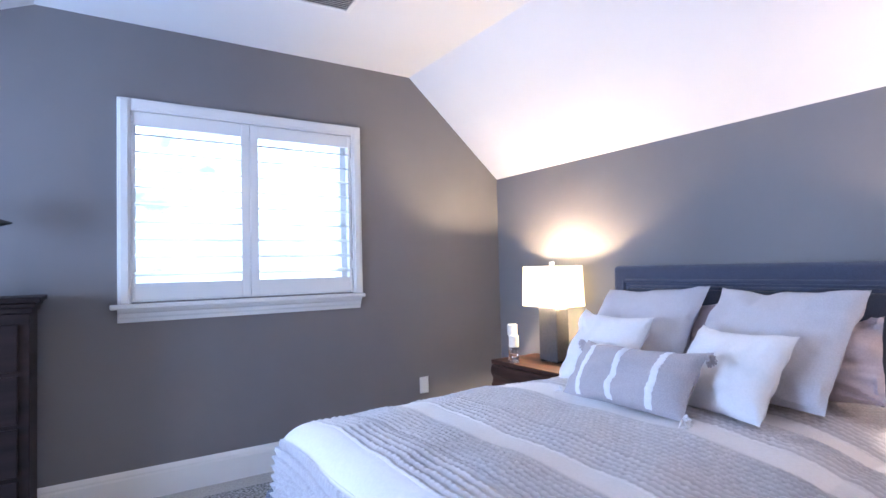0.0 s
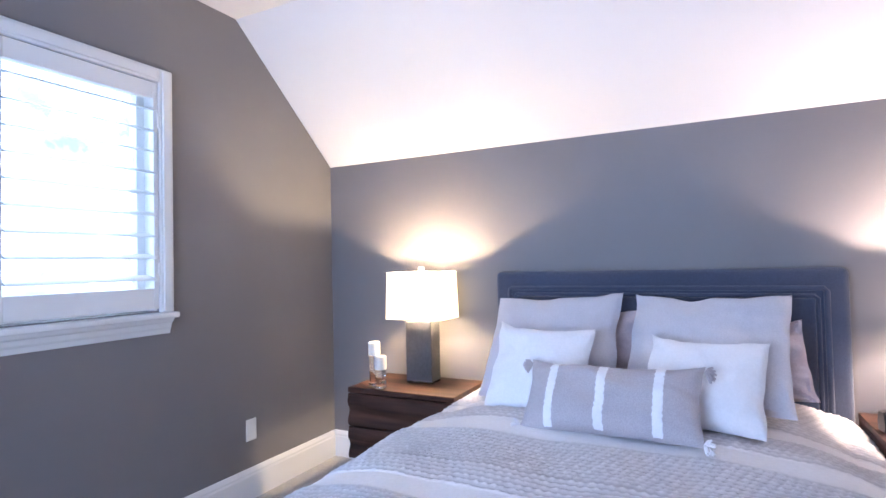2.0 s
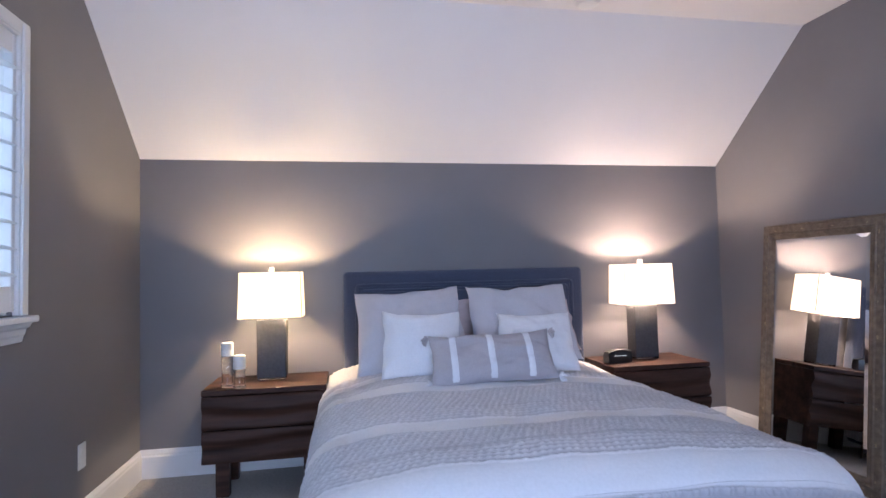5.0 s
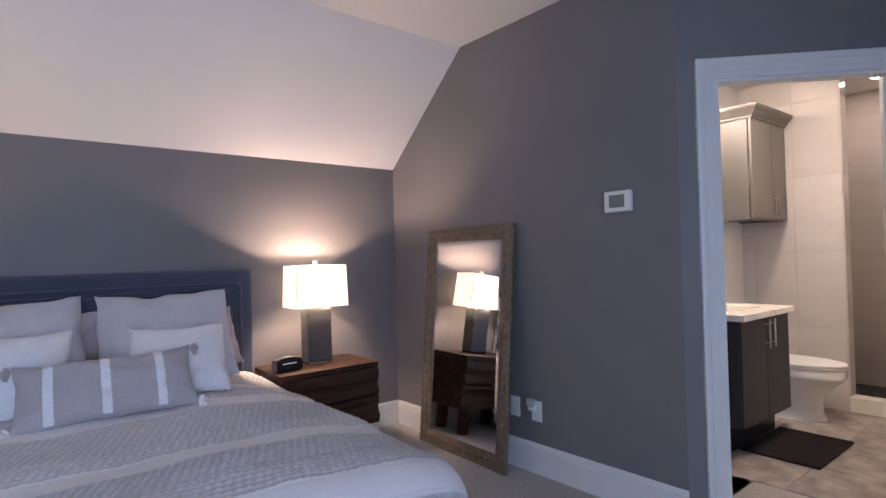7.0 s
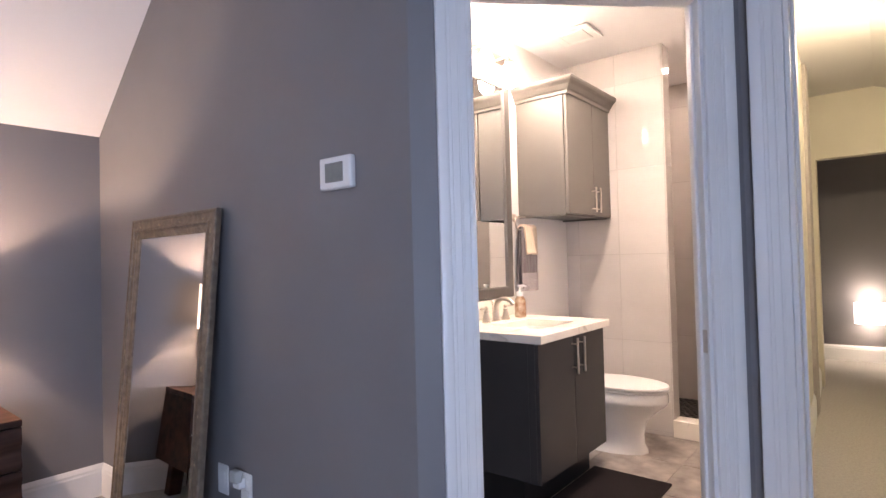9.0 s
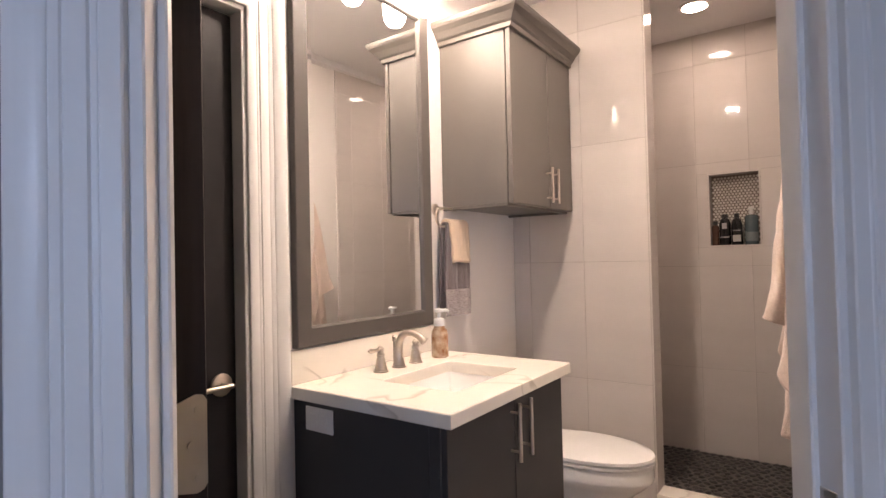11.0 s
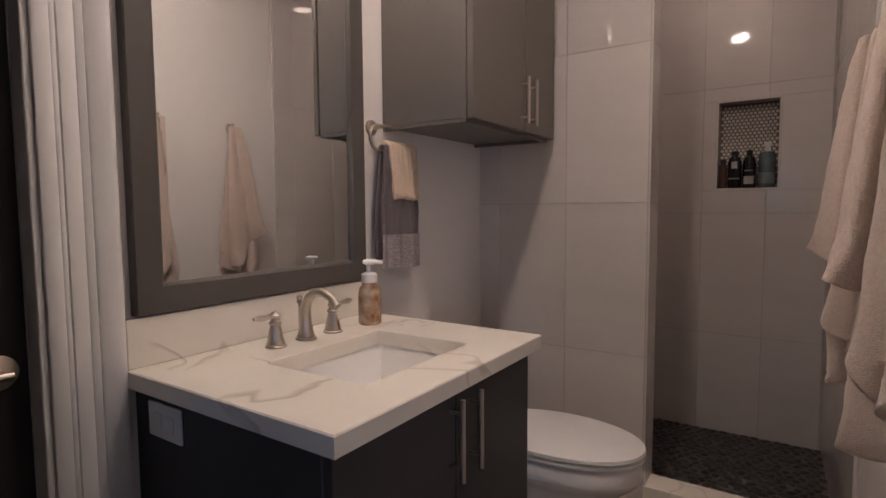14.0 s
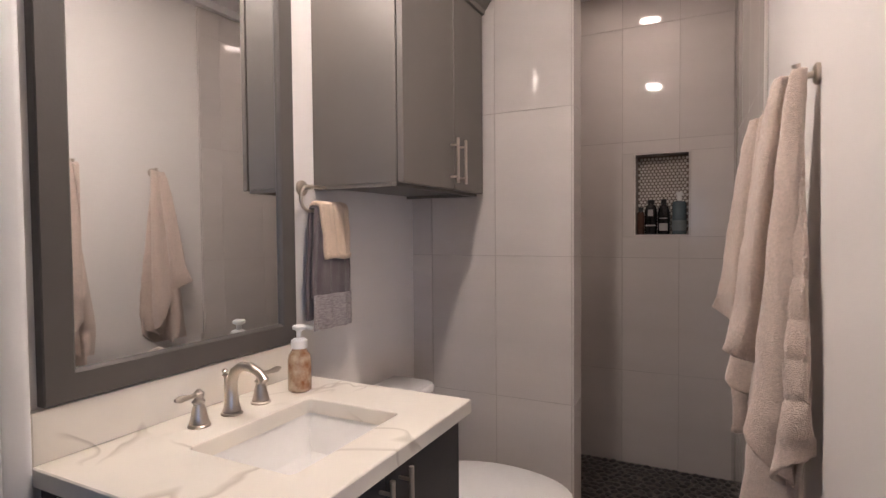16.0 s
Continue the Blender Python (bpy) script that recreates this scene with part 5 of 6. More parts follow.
tap()
soap = thing("soap_dispenser", pose(1.262, -2.305, 0.8468), "clear amber foaming soap bottle with white pump", "soap")
AMBER = material("amber_soap", (0.34, 0.13, 0.045), 0.08, second=(0.80, 0.62, 0.44), grain=34, fine=60, bump=0, coat=0.5, transmission=0.35)
part("bottle", lathe(bmesh.new(), [(0.030, 0), (0.034, 0.004), (0.034, 0.085), (0.031, 0.105), (0.022, 0.118), (0.021, 0.124)], 28), AMBER, soap, "amber patterned bottle", True)
part("collar", lathe(bmesh.new(), [(0.0235, 0.1245), (0.0235, 0.148), (0.016, 0.153), (0.008, 0.154), (0.008, 0.176)], 24), WHITE_PLASTIC, soap, "white pump collar", True)
bm = bmesh.new()
lathe(bm, [(0.010, 0.176), (0.019, 0.180), (0.019, 0.188), (0.016, 0.191)], 20)
tube(bm, [(0, 0, 0.184), (-0.02, -0.012, 0.185), (-0.034, -0.020, 0.181)], [0.008, 0.007, 0.005], 10)
part("pump", bm, WHITE_PLASTIC, soap, "white pump head", True)

# ---- vanity mirror and light ----
vm = thing("vanity_mirror", Matrix.Translation((BXE - 0.001, -2.054, 0.960)) @ pose(0, 0, 0, 0, 0, -90), "large wall mirror in a flat charcoal frame", "mirror")
vmw, vmh = 0.730, 1.350
part("frame", framed(vmw, vmh, [(0, 0), (0, -0.024), (0.003, -0.027), (0.058, -0.027), (0.062, -0.023), (0.066, -0.017), (0.066, 0)]), material("charcoal_frame", (0.094, 0.083, 0.075), 0.45, vary=0.05, grain=5, fine=200, bump=0.05), vm)
bm = bmesh.new()
gx, gz0, gz1, bv = vmw / 2 - 0.064, 0.064, vmh - 0.064, 0.022
o_ = [bm.verts.new(p) for p in ((-gx, -0.0150, gz0), (gx, -0.0150, gz0), (gx, -0.0150, gz1), (-gx, -0.0150, gz1))]
i_ = [bm.verts.new(p) for p in ((-gx + bv, -0.0155, gz0 + bv), (gx - bv, -0.0155, gz0 + bv), (gx - bv, -0.0155, gz1 - bv), (-gx + bv, -0.0155, gz1 - bv))]
b_ = [bm.verts.new((v.co.x, -0.003, v.co.z)) for v in o_]
for k in range(4):
    bm.faces.new((o_[k], o_[(k + 1) % 4], i_[(k + 1) % 4], i_[k]))
    bm.faces.new((o_[k], o_[(k + 1) % 4], b_[(k + 1) % 4], b_[k]))
bm.faces.new(i_)
bm.faces.new(b_)
part("glass", bm, MIRROR, vm, "bevelled mirror glass")
fx = thing("vanity_light", pose(BXE - 0.001, -2.060, 2.425), "three-globe nickel vanity light above the mirror", "light fixture")
part("backplate", boxed(-0.022, -0.33, -0.035, 0, 0.33, 0.035, bevel=0.006), NICKEL, fx)
for y in (-0.255, 0.0, 0.255):
    bm = bmesh.new()
    tube(bm, [(-0.02, y, 0), (-0.075, y, 0), (-0.098, y, -0.012), (-0.10, y, -0.03)], 0.008, 10)
    lathe(bm, [(0.024, -0.045), (0.026, -0.030), (0.012, -0.024)], 16, Matrix.Translation((-0.10, y, 0)))
    part("arm", bm, NICKEL, fx, "curved nickel arm", True)
    part("globe", lathe(bmesh.new(), [(0.022, -0.046), (0.036, -0.060), (0.047, -0.090), (0.050, -0.130), (0.046, -0.165), (0.030, -0.188), (0.008, -0.195)], 24, Matrix.Translation((-0.10, y, 0))), BULB, fx, "lit frosted glass globe", True)
for x, y, glow in ((0.545, -3.78, DIMLIGHT), (0.680, -2.12, DOWNLIGHT)):
    dl = thing("recessed_light", pose(x, y, CEIL), "round white recessed ceiling light, lit", "light fixture", "recessed ceiling lights")
    part("trim", lathe(bmesh.new(), [(0.062, -0.0008), (0.086, -0.0008), (0.086, -0.005), (0.064, -0.009), (0.062, -0.0008)], 32, None, False), WHITE_PLASTIC, dl, "", True)
    part("lens", lathe(bmesh.new(), [(0.01, -0.0015), (0.064, -0.0015), (0.064, -0.006), (0.01, -0.007)], 32), glow, dl, "lit frosted lens", True)
fan = thing("exhaust_fan", pose(1.036, -2.69, CEIL), "square white ceiling exhaust fan grille", "vent")
part("cover", boxed(-0.13, -0.13, -0.016, 0.13, 0.13, -0.0005, bevel=0.010, seg=3), WHITE_PLASTIC, fan)
part("lens", boxed(-0.08, -0.08, -0.020, 0.08, 0.08, -0.0155, bevel=0.004), WHITE_PLASTIC, fan)

# ---- wall cabinet over the toilet ----
wc = thing("wall_cabinet", pose(0, 0, 0), "grey painted wall cabinet with crown moulding", "cabinet")
CX, CY0, CY1, CZ0, CZ1 = 1.040, -3.175, -2.540, 1.462, 2.205
part("body", boxed(CX + 0.027, CY0, CZ0 + 0.002, BXE - 0.001, CY1, CZ1, bevel=0.002, seg=1), CAB_GREY, wc)
for y0, y1, hy in ((-2.902, CY1 + 0.002, -2.872), (CY0 - 0.001, -2.906, -2.940)):
    d = part("door", boxed(CX, y0, CZ0, CX + 0.0215, y1, CZ1 - 0.004, bevel=0.0025), CAB_GREY, wc, "flat grey door")
    bm = bmesh.new()
    tube(bm, [(CX - 0.030, hy, CZ0 + 0.022), (CX - 0.030, hy, CZ0 + 0.185)], 0.0055, 12)
    for z in (CZ0 + 0.045, CZ0 + 0.160):
        tube(bm, [(CX + 0.001, hy, z), (CX - 0.030, hy, z)], 0.004, 10)
    part("handle", bm, NICKEL, d, "brushed nickel bar handle", True)
crown = [(0.0, 0.0), (0.012, 0.0), (0.014, 0.018), (0.024, 0.026), (0.040, 0.050), (0.058, 0.066), (0.064, 0.078), (0.064, 0.092), (0.0, 0.092)]
bm = bmesh.new()
rings = []
for px, py, ox, oy in ((BXE - 0.001, CY1, 0, 1), (CX, CY1, -1, 1), (CX, CY0, -1, 0)):
    rings.append([bm.verts.new((px + ox * o, py + oy * o, CZ1 - 0.012 + u)) for o, u in crown])
for p, q in zip(rings, rings[1:]):
    for i in range(len(crown)):
        bm.faces.new((p[i], p[(i + 1) % len(crown)], q[(i + 1) % len(crown)], q[i]))
bm.faces.new(rings[0])
bm.faces.new(rings[-1])
part("crown", bm, CAB_GREY, wc, "grey crown moulding")
bm = bmesh.new()
for x0, x1, y0, y1 in ((CX + 0.028, CX + 0.046, CY0 + 0.001, CY1 - 0.001), (CX + 0.0465, BXE - 0.002, CY1 - 0.019, CY1 - 0.001), (CX + 0.0465, BXE - 0.002, CY0 + 0.001, CY0 + 0.019)):
    box(bm, x0, y0, CZ0 - 0.010, x1, y1, CZ0 + 0.0018, bevel=0.001, seg=1)
part("bottom_rail", bm, CAB_GREY, wc, "narrow grey rail under the cabinet")

# ---- towels ----


def cloth(name, rows, thick, mat, parent, label=""):
    """A hanging cloth through rows of points; given thickness by offsetting."""
    bm = bmesh.new()
    g = [[bm.verts.new(p) for p in r] for r in rows]
    for p, q in zip(g, g[1:]):
        for k in range(len(p) - 1):
            bm.faces.new((p[k], p[k + 1], q[k + 1], q[k]))
    ob = part(name, bm, mat, parent, label, True)
    ob.data.polygons.foreach_set("use_smooth", [True] * len(ob.data.polygons))
    so = ob.modifiers.new("thickness", "SOLIDIFY")
    so.thickness, so.offset = thick, 0
    return ob


ring = thing("towel_ring", pose(BXE - 0.001, -2.478, 1.455), "brushed nickel open towel ring on the wall", "towel ring")
bm = bmesh.new()
tube(bm, [(0, 0, 0), (-0.008, 0, 0), (-0.012, 0, 0)], [0.025, 0.025, 0.019], 24)
tube(bm, [(-0.01, 0, 0), (-0.047, 0, 0.002)], 0.008, 12)
part("mount", bm, NICKEL, ring, "round wall mount", True)
bm = bmesh.new()
arc = [(-0.048, 0.016 + 0.040 * math.sin(radians(a)), -0.037 + 0.040 * math.cos(radians(a))) for a in range(0, 181, 12)]
tube(bm, [(-0.048, -0.078, 0.003)] + arc + [(-0.048, -0.168, -0.077)], 0.0052, 10)
part("ring", bm, NICKEL, ring, "open ring with two straight arms", True)


def draped(w_top, w_bot, front, back, r, lean, fold, seed, m=24, n=30):
    """Cloth laid over a bar along y: up the back, over and down the front."""
    rows = []
    path = [(r, -back * (1 - k / n)) for k in range(n)] + [(r * math.cos(a), r * math.sin(a)) for a in [math.pi * k / 8 for k in range(9)]] + [(-r, -front * (k + 1) / n) for k in range(n)]
    for x, z in path:
        t = min(1.0, max(0.0, -z) / max(front, back))
        w = w_top + (w_bot - w_top) * min(1, t * 1.8)
        row = []
        for i in range(m + 1):
            u = i / m - 0.5
            ripple = fold * (0.15 + t) * math.sin(u * 15 + seed + 2.0 * t) + 0.4 * fold * math.sin(u * 34 + 2 * seed)
            row.append((x + (ripple if x < 0 else -0.4 * ripple), lean * t + u * w + 0.002 * math.sin(9 * t + seed), z + 0.003 * math.sin(u * 7 + seed) * t))
        rows.append(row)
    return rows


tw = thing("hand_towel", pose(BXE - 0.049, -2.553, 1.382), "taupe hand towel with a woven lace border on the ring", "towel")
front = draped(0.150, 0.204, 0.285, 0.360, 0.0115, -0.006, 0.0055, 1.0)
cloth("drape", front, 0.008, TERRY_DARK, tw)
lace = []
for k in range(27):
    z = -0.280 - 0.115 * k / 26
    lace.append([(x - 0.0055 - 0.0016 * abs(math.sin(k * 0.72)), y - 0.0005 * math.sin(k * 1.1), z + 0.002 * math.sin(9 * y)) for x, y, _ in front[-1]])
cloth("border", lace, 0.004, material("silver_lace_border", (0.26, 0.22, 0.225), 0.55, second=(0.50, 0.45, 0.44), grain=60, fine=260, bump=1.0, stretch=(1, 1, 3.5)), tw, "pale grey woven lace border")
wcl = thing("wash_cloth", pose(BXE - 0.049, -2.562, 1.384), "cream wash cloth folded over the ring towel", "towel")
cloth("fold", draped(0.140, 0.132, 0.165, 0.10, 0.0225, -0.018, 0.004, 0.3), 0.013, TERRY_CREAM, wcl)
hem = [[(x - 0.007, y, z + dz) for x, y, z in draped(0.140, 0.132, 0.165, 0.10, 0.0225, -0.018, 0.004, 0.3)[-2]] for dz in (0.012, 0.008, 0.004, 0.0)]
cloth("hem", hem, 0.005, TERRY_CREAM, wcl, "stitched cream hem")


def bath_towel(m, seed, label):
    """A bath towel gathered on a hook: pleats spread downwards, corners hang at different lengths."""
    o = thing("bath_towel", m, label, "towel", "bath towels on hooks")
    # folds across the cloth at its foot, from the free corner round to the layer by the wall: share, out, along, length
    folds = [(0.0, 0.132, -0.090, 0.560), (0.08, 0.112, -0.030, 0.580), (0.14, 0.078, -0.045, 0.640), (0.22, 0.090, 0.035, 0.760),
             (0.28, 0.068, 0.060, 0.820), (0.34, 0.050, 0.045, 0.850), (0.40, 0.036, -0.010, 0.840), (0.47, 0.046, 0.065, 0.780), (0.55, 0.028, 0.090, 0.760),
             (0.62, 0.010, 0.075, 0.800), (0.70, 0.012, 0.010, 0.900), (0.80, 0.060, -0.020, 0.960), (0.90, 0.084, -0.070, 0.930), (1.0, 0.045, -0.125, 0.880)]
    folds = [(a, b + 0.006 * math.sin(i * 2.1 + seed), c + 0.012 * math.sin(i * 1.3 + 2 * seed), d + 0.03 * math.sin(i + 3 * seed)) for i, (a, b, c, d) in enumerate(folds)]

    def across(s):
        k = max(i for i in range(len(folds) - 1) if folds[i][0] <= s)
        p0, p1, p2, p3 = folds[max(0, k - 1)], folds[k], folds[k + 1], folds[min(len(folds) - 1, k + 2)]
        u = (s - p1[0]) / (p2[0] - p1[0])
        return [0.5 * (2 * p1[c] + (p2[c] - p0[c]) * u + (2 * p0[c] - 5 * p1[c] + 4 * p2[c] - p3[c]) * u * u + (3 * p1[c] - p0[c] - 3 * p2[c] + p3[c]) * u ** 3) for c in (1, 2, 3)]

    rows = []
    n, q = 110, 130
    for j in range(n + 1):
        t = j / n
        row = []
        for i in range(q + 1):
            s = i / q
            out, along, length = across(min(s, 0.9999))
            d = length * t
            w = min(1.0, 0.20 + 0.86 * (d / 0.80) ** 0.75)             # how far the folds have opened
            gx, gy = 0.028 + 0.016 * math.cos(s * 9.0), 0.020 * math.sin(s * 9.0)
            x, y = gx + (1.18 * out - gx) * w, gy + (along - gy) * w
            foot = max(0.0, t - 0.80) / 0.20
            x += 0.020 * foot ** 2 * math.sin(s * 30 + seed)
            y += 0.022 * foot ** 2 * math.cos(s * 26 + seed)
            if 0.44 < s < 0.64 and 0.42 < d < 0.74:
                bulge = 0.008 * abs(math.sin((d - 0.42) / 0.0800 * math.pi)) ** 0.45 * math.sin((s - 0.44) / 0.20 * math.pi)
                x, y = x + 0.6 * bulge, y + bulge
            lump = 0.004 * noise.noise(Vector((s * 9, t * 11, seed))) + 0.0016 * noise.noise(Vector((s * 70, t * 80, seed)))
            row.append((max(0.007, x + lump), y + lump, -d - 0.006 * math.cos(s * 9) * (1 - t)))
        rows.append(row)
    cloth("drape", rows, 0.010, TERRY, o)
    return o


def robe_hook(m, label):
    o = thing("wall_hook", m, label, "hook", "towel hooks on the wall")
    bm = bmesh.new()
    tube(bm, [(0, 0, 0), (0.006, 0, 0), (0.010, 0, 0)], [0.022, 0.022, 0.016], 20)
    tube(bm, [(0.008, 0, 0), (0.026, 0, -0.004), (0.038, 0, 0.010), (0.040, 0, 0.022)], [0.007, 0.007, 0.007, 0.009], 12)
    part("hook", bm, NICKEL, o, "", True)
    return o


for hy, hz, sd_ in ((-2.43, 1.622, 0.4), (-2.895, 1.622, 2.1)):
    robe_hook(pose(side_x(hy) + 0.0005, hy, hz, 0, 0, 2.7), "brushed nickel hook holding a towel")
    bath_towel(pose(side_x(hy) + 0.006, hy, hz + 0.004, 0, 0, 2.7), sd_, "beige terry bath towel hanging from a hook")

# ---- toilet ----
to = thing("toilet", pose(BXE - 0.012, -2.835, 0), "white two-piece toilet with closed lid", "toilet")


def oval(cx, a, b, z, n=36, front=1.0):
    """An egg-shaped ring: long axis on x, blunter at the back."""
    pts = []
    for i in range(n):
        t = 2 * math.pi * i / n
        c, s = math.cos(t), math.sin(t)
        ax = a * (1.0 if c < 0 else 0.86)
        pts.append((cx + ax * c, b * s * (1 - 0.06 * c), z))
    return pts


def rounded(half, depth, z, r=0.055, n=7):
    """A tank's plan: flat at the wall, its front corners well rounded."""
    pts = [(0.0, -half, z), (0.0, half, z)]
    for sy, a0 in ((1, 90), (-1, 180)):
        for q in range(n):
            a = radians(a0 + 90 * q / (n - 1))
            pts.append((-depth + r + r * math.cos(a), sy * (half - r) + r * math.sin(a), z))
    return pts


def loft(bm, rings, cap=True):
    g = [[bm.verts.new(p) for p in r] for r in rings]
    for p, q in zip(g, g[1:]):
        for k in range(len(p)):
            bm.faces.new((p[k], p[(k + 1) % len(p)], q[(k + 1) % len(p)], q[k]))
    if cap:
        bm.faces.new(g[0])
        bm.faces.new(g[-1])
    return bm


part("pedestal", loft(bmesh.new(), [oval(-0.40, 0.272, 0.132, 0.0), oval(-0.40, 0.270, 0.128, 0.018), oval(-0.40, 0.252, 0.108, 0.05), oval(-0.41, 0.240, 0.096, 0.11), oval(-0.42, 0.248, 0.102, 0.19), oval(-0.445, 0.282, 0.128, 0.25), oval(-0.465, 0.305, 0.160, 0.285), oval(-0.478, 0.310, 0.178, 0.304), oval(-0.48, 0.315, 0.184, 0.314), oval(-0.48, 0.316, 0.185, 0.322), oval(-0.48, 0.315, 0.184, 0.368), oval(-0.48, 0.308, 0.178, 0.376)]), CERAMIC, to, "white bowl and foot", True)
part("seat", loft(bmesh.new(), [oval(-0.485, 0.305, 0.180, 0.3775), oval(-0.485, 0.315, 0.188, 0.382), oval(-0.485, 0.316, 0.188, 0.390), oval(-0.485, 0.308, 0.182, 0.3955)]), WHITE_PLASTIC, to, "", True)
part("lid", loft(bmesh.new(), [oval(-0.485, 0.308, 0.182, 0.3975), oval(-0.485, 0.317, 0.189, 0.401), oval(-0.485, 0.314, 0.187, 0.412), oval(-0.485, 0.27, 0.155, 0.421), oval(-0.485, 0.15, 0.09, 0.424)]), WHITE_PLASTIC, to, "closed white lid", True)
part("tank", loft(bmesh.new(), [rounded(w - 0.010, d, z) for w, d, z in ((0.172, 0.160, 0.380), (0.186, 0.176, 0.400), (0.196, 0.186, 0.520), (0.200, 0.190, 0.664))]), CERAMIC, to, "", True)
part("tank_lid", loft(bmesh.new(), [rounded(w, d, z) for w, d, z in ((0.196, 0.194, 0.6645), (0.204, 0.203, 0.668), (0.206, 0.205, 0.686), (0.200, 0.199, 0.696), (0.185, 0.184, 0.700))]), CERAMIC, to, "", True)
part("neck", boxed(-0.26, -0.10, 0.22, -0.05, 0.10, 0.3795, bevel=0.02, seg=2), CERAMIC, to, "", True)
mt = thing("bath_mat", pose(0.672, -2.118, 0.0005), "dark plum bath mat on the tile floor", "mat")
bm = boxed(-0.212, -0.312, 0.0, 0.212, 0.312, 0.016, bevel=0.007, seg=2)
part("weave", bm, MAT_DARK, mt)

# ---- shower ----
SHX = 0.065
structure("shower_curb", boxed(SHX + 0.002, STUB - 0.118, 0.0, 0.679, STUB + 0.004, 0.112, bevel=0.004), QUARTZ, "pale stone shower curb", "curb")
structure("shower_floor", boxed(SHX - 0.05, SHY, -0.1, BXE, STUB - 0.118, 0.004), MORTAR, "grey mortar bed under the pebbles", "floor")
SIDE = pose(side_x(STUB + 0.03) + 0.012, STUB + 0.03, 0, 0, 0, 2.685)
structure("wall_shower_side", boxed(-0.011, -1.05, 0.0, -0.0030, 0.0, CEIL), GROUT, "tiled side wall of the shower", "wall").matrix_basis = SIDE
structure("trim_shower_edge", boxed(-0.011, 0.0005, 0.0, 0.001, 0.012, CEIL, bevel=0.002, seg=1), TILE, "bullnose tile edge", "trim").matrix_basis = SIDE
structure("wall_shower_west", boxed(BXE - 0.006, SHY, 0.0, BXE - 0.001, STUB - 0.13, CEIL), TILE, "tiled end wall of the shower", "wall")
niche = new("shower_niche")
tagged(niche, "recessed shower niche lined with penny tiles", "niche", kind="structure")
NB = SHY - 0.095
bm = bmesh.new()
box(bm, NX0 - 0.02, NB - 0.02, NZ0 - 0.02, NX1 + 0.02, NB, NZ1 + 0.02)
part("back", bm, material("brown_penny_grout", (0.20, 0.155, 0.13), 0.9, vary=0.1), niche)
bm = bmesh.new()
for x0, x1, z0, z1 in ((NX0, NX0 + 0.010, NZ0 + 0.012, NZ1 - 0.010), (NX1 - 0.010, NX1, NZ0 + 0.012, NZ1 - 0.010), (NX0, NX1, NZ0, NZ0 + 0.012), (NX0, NX1, NZ1 - 0.010, NZ1)):
    box(bm, x0, NB + 0.0005, z0, x1, SHY + 0.004, z1, bevel=0.001, seg=1)
part("lining", bm, TILE, niche, "pale stone niche lining")
bm = bmesh.new()
pen = 0.0195
rows_n = int((NZ1 - NZ0 - 0.03) / (pen * 0.866))
for j in range(rows_n):
    for i in range(int((NX1 - NX0 - 0.03) / pen)):
        x = NX0 + 0.022 + pen * (i + 0.5 * (j % 2))
        z = NZ0 + 0.024 + pen * 0.866 * j
        r = 0.0082
        lo = [bm.verts.new((x + r * math.cos(k * math.pi / 4), NB + 0.0005, z + r * math.sin(k * math.pi / 4))) for k in range(8)]
        hi = [bm.verts.new((x + r * 0.86 * math.cos(k * math.pi / 4), NB + 0.004, z + r * 0.86 * math.sin(k * math.pi / 4))) for k in range(8)]
        for k in range(8):
            bm.faces.new((lo[k], lo[(k + 1) % 8], hi[(k + 1) % 8], hi[k]))
        bm.faces.new(hi)
pt = part("penny_tiles", bm, material("pearl_penny_tile", (0.62, 0.58, 0.53), 0.15, second=(0.78, 0.75, 0.71), grain=60, fine=90, bump=0.02), niche, "small pearly round tiles")
pt["kind"] = "stuff"


def bottle(x, profile, mat, cap_mat, cap, label, bars=()):
    o = thing("shampoo_bottle", pose(x, SHY - 0.045, NZ0 + 0.0125), label, "bottle", "bottles in the niche")
    part("body", lathe(bmesh.new(), profile, 22), mat, o, "", True)
    part("cap", lathe(bmesh.new(), cap, 18), cap_mat, o, "", True)
    for z0, z1, w, mm in bars:
        r = max(p[0] for p in profile) + 0.0006
        bm = bmesh.new()
        n = 10
        a = [radians(90 - w + 2 * w * k / n) for k in range(n + 1)]
        lo = [bm.verts.new((r * math.cos(t), r * math.sin(t), z0)) for t in a]
        hi = [bm.verts.new((r * math.cos(t), r * math.sin(t), z1)) for t in a]
        for k in range(n):
            bm.faces.new((lo[k], lo[k + 1], hi[k + 1], hi[k]))
        part("label", bm, mm, o, "printed label")
    return o


DARKB = material("black_bottle", (0.012, 0.011, 0.012), 0.18, vary=0.05, bump=0)
LABEL = material("grey_label", (0.35, 0.34, 0.33), 0.6, vary=0.05, bump=0)
TEAL = material("teal_bottle", (0.070, 0.100, 0.112), 0.25, vary=0.08, bump=0)
TEAL2 = material("pale_teal_label", (0.125, 0.155, 0.168), 0.5, vary=0.08, bump=0)
BROWN = material("brown_bottle", (0.085, 0.045, 0.032), 0.25, vary=0.1, bump=0)
bottle(0.352, [(0.034, 0), (0.036, 0.004), (0.036, 0.165), (0.030, 0.176), (0.012, 0.18)], TEAL, WHITE_PLASTIC, [(0.012, 0.1805), (0.012, 0.212), (0.017, 0.214), (0.017, 0.224), (0.004, 0.228)], "teal pump bottle in the shower niche", ((0.02, 0.075, 80, TEAL2),))
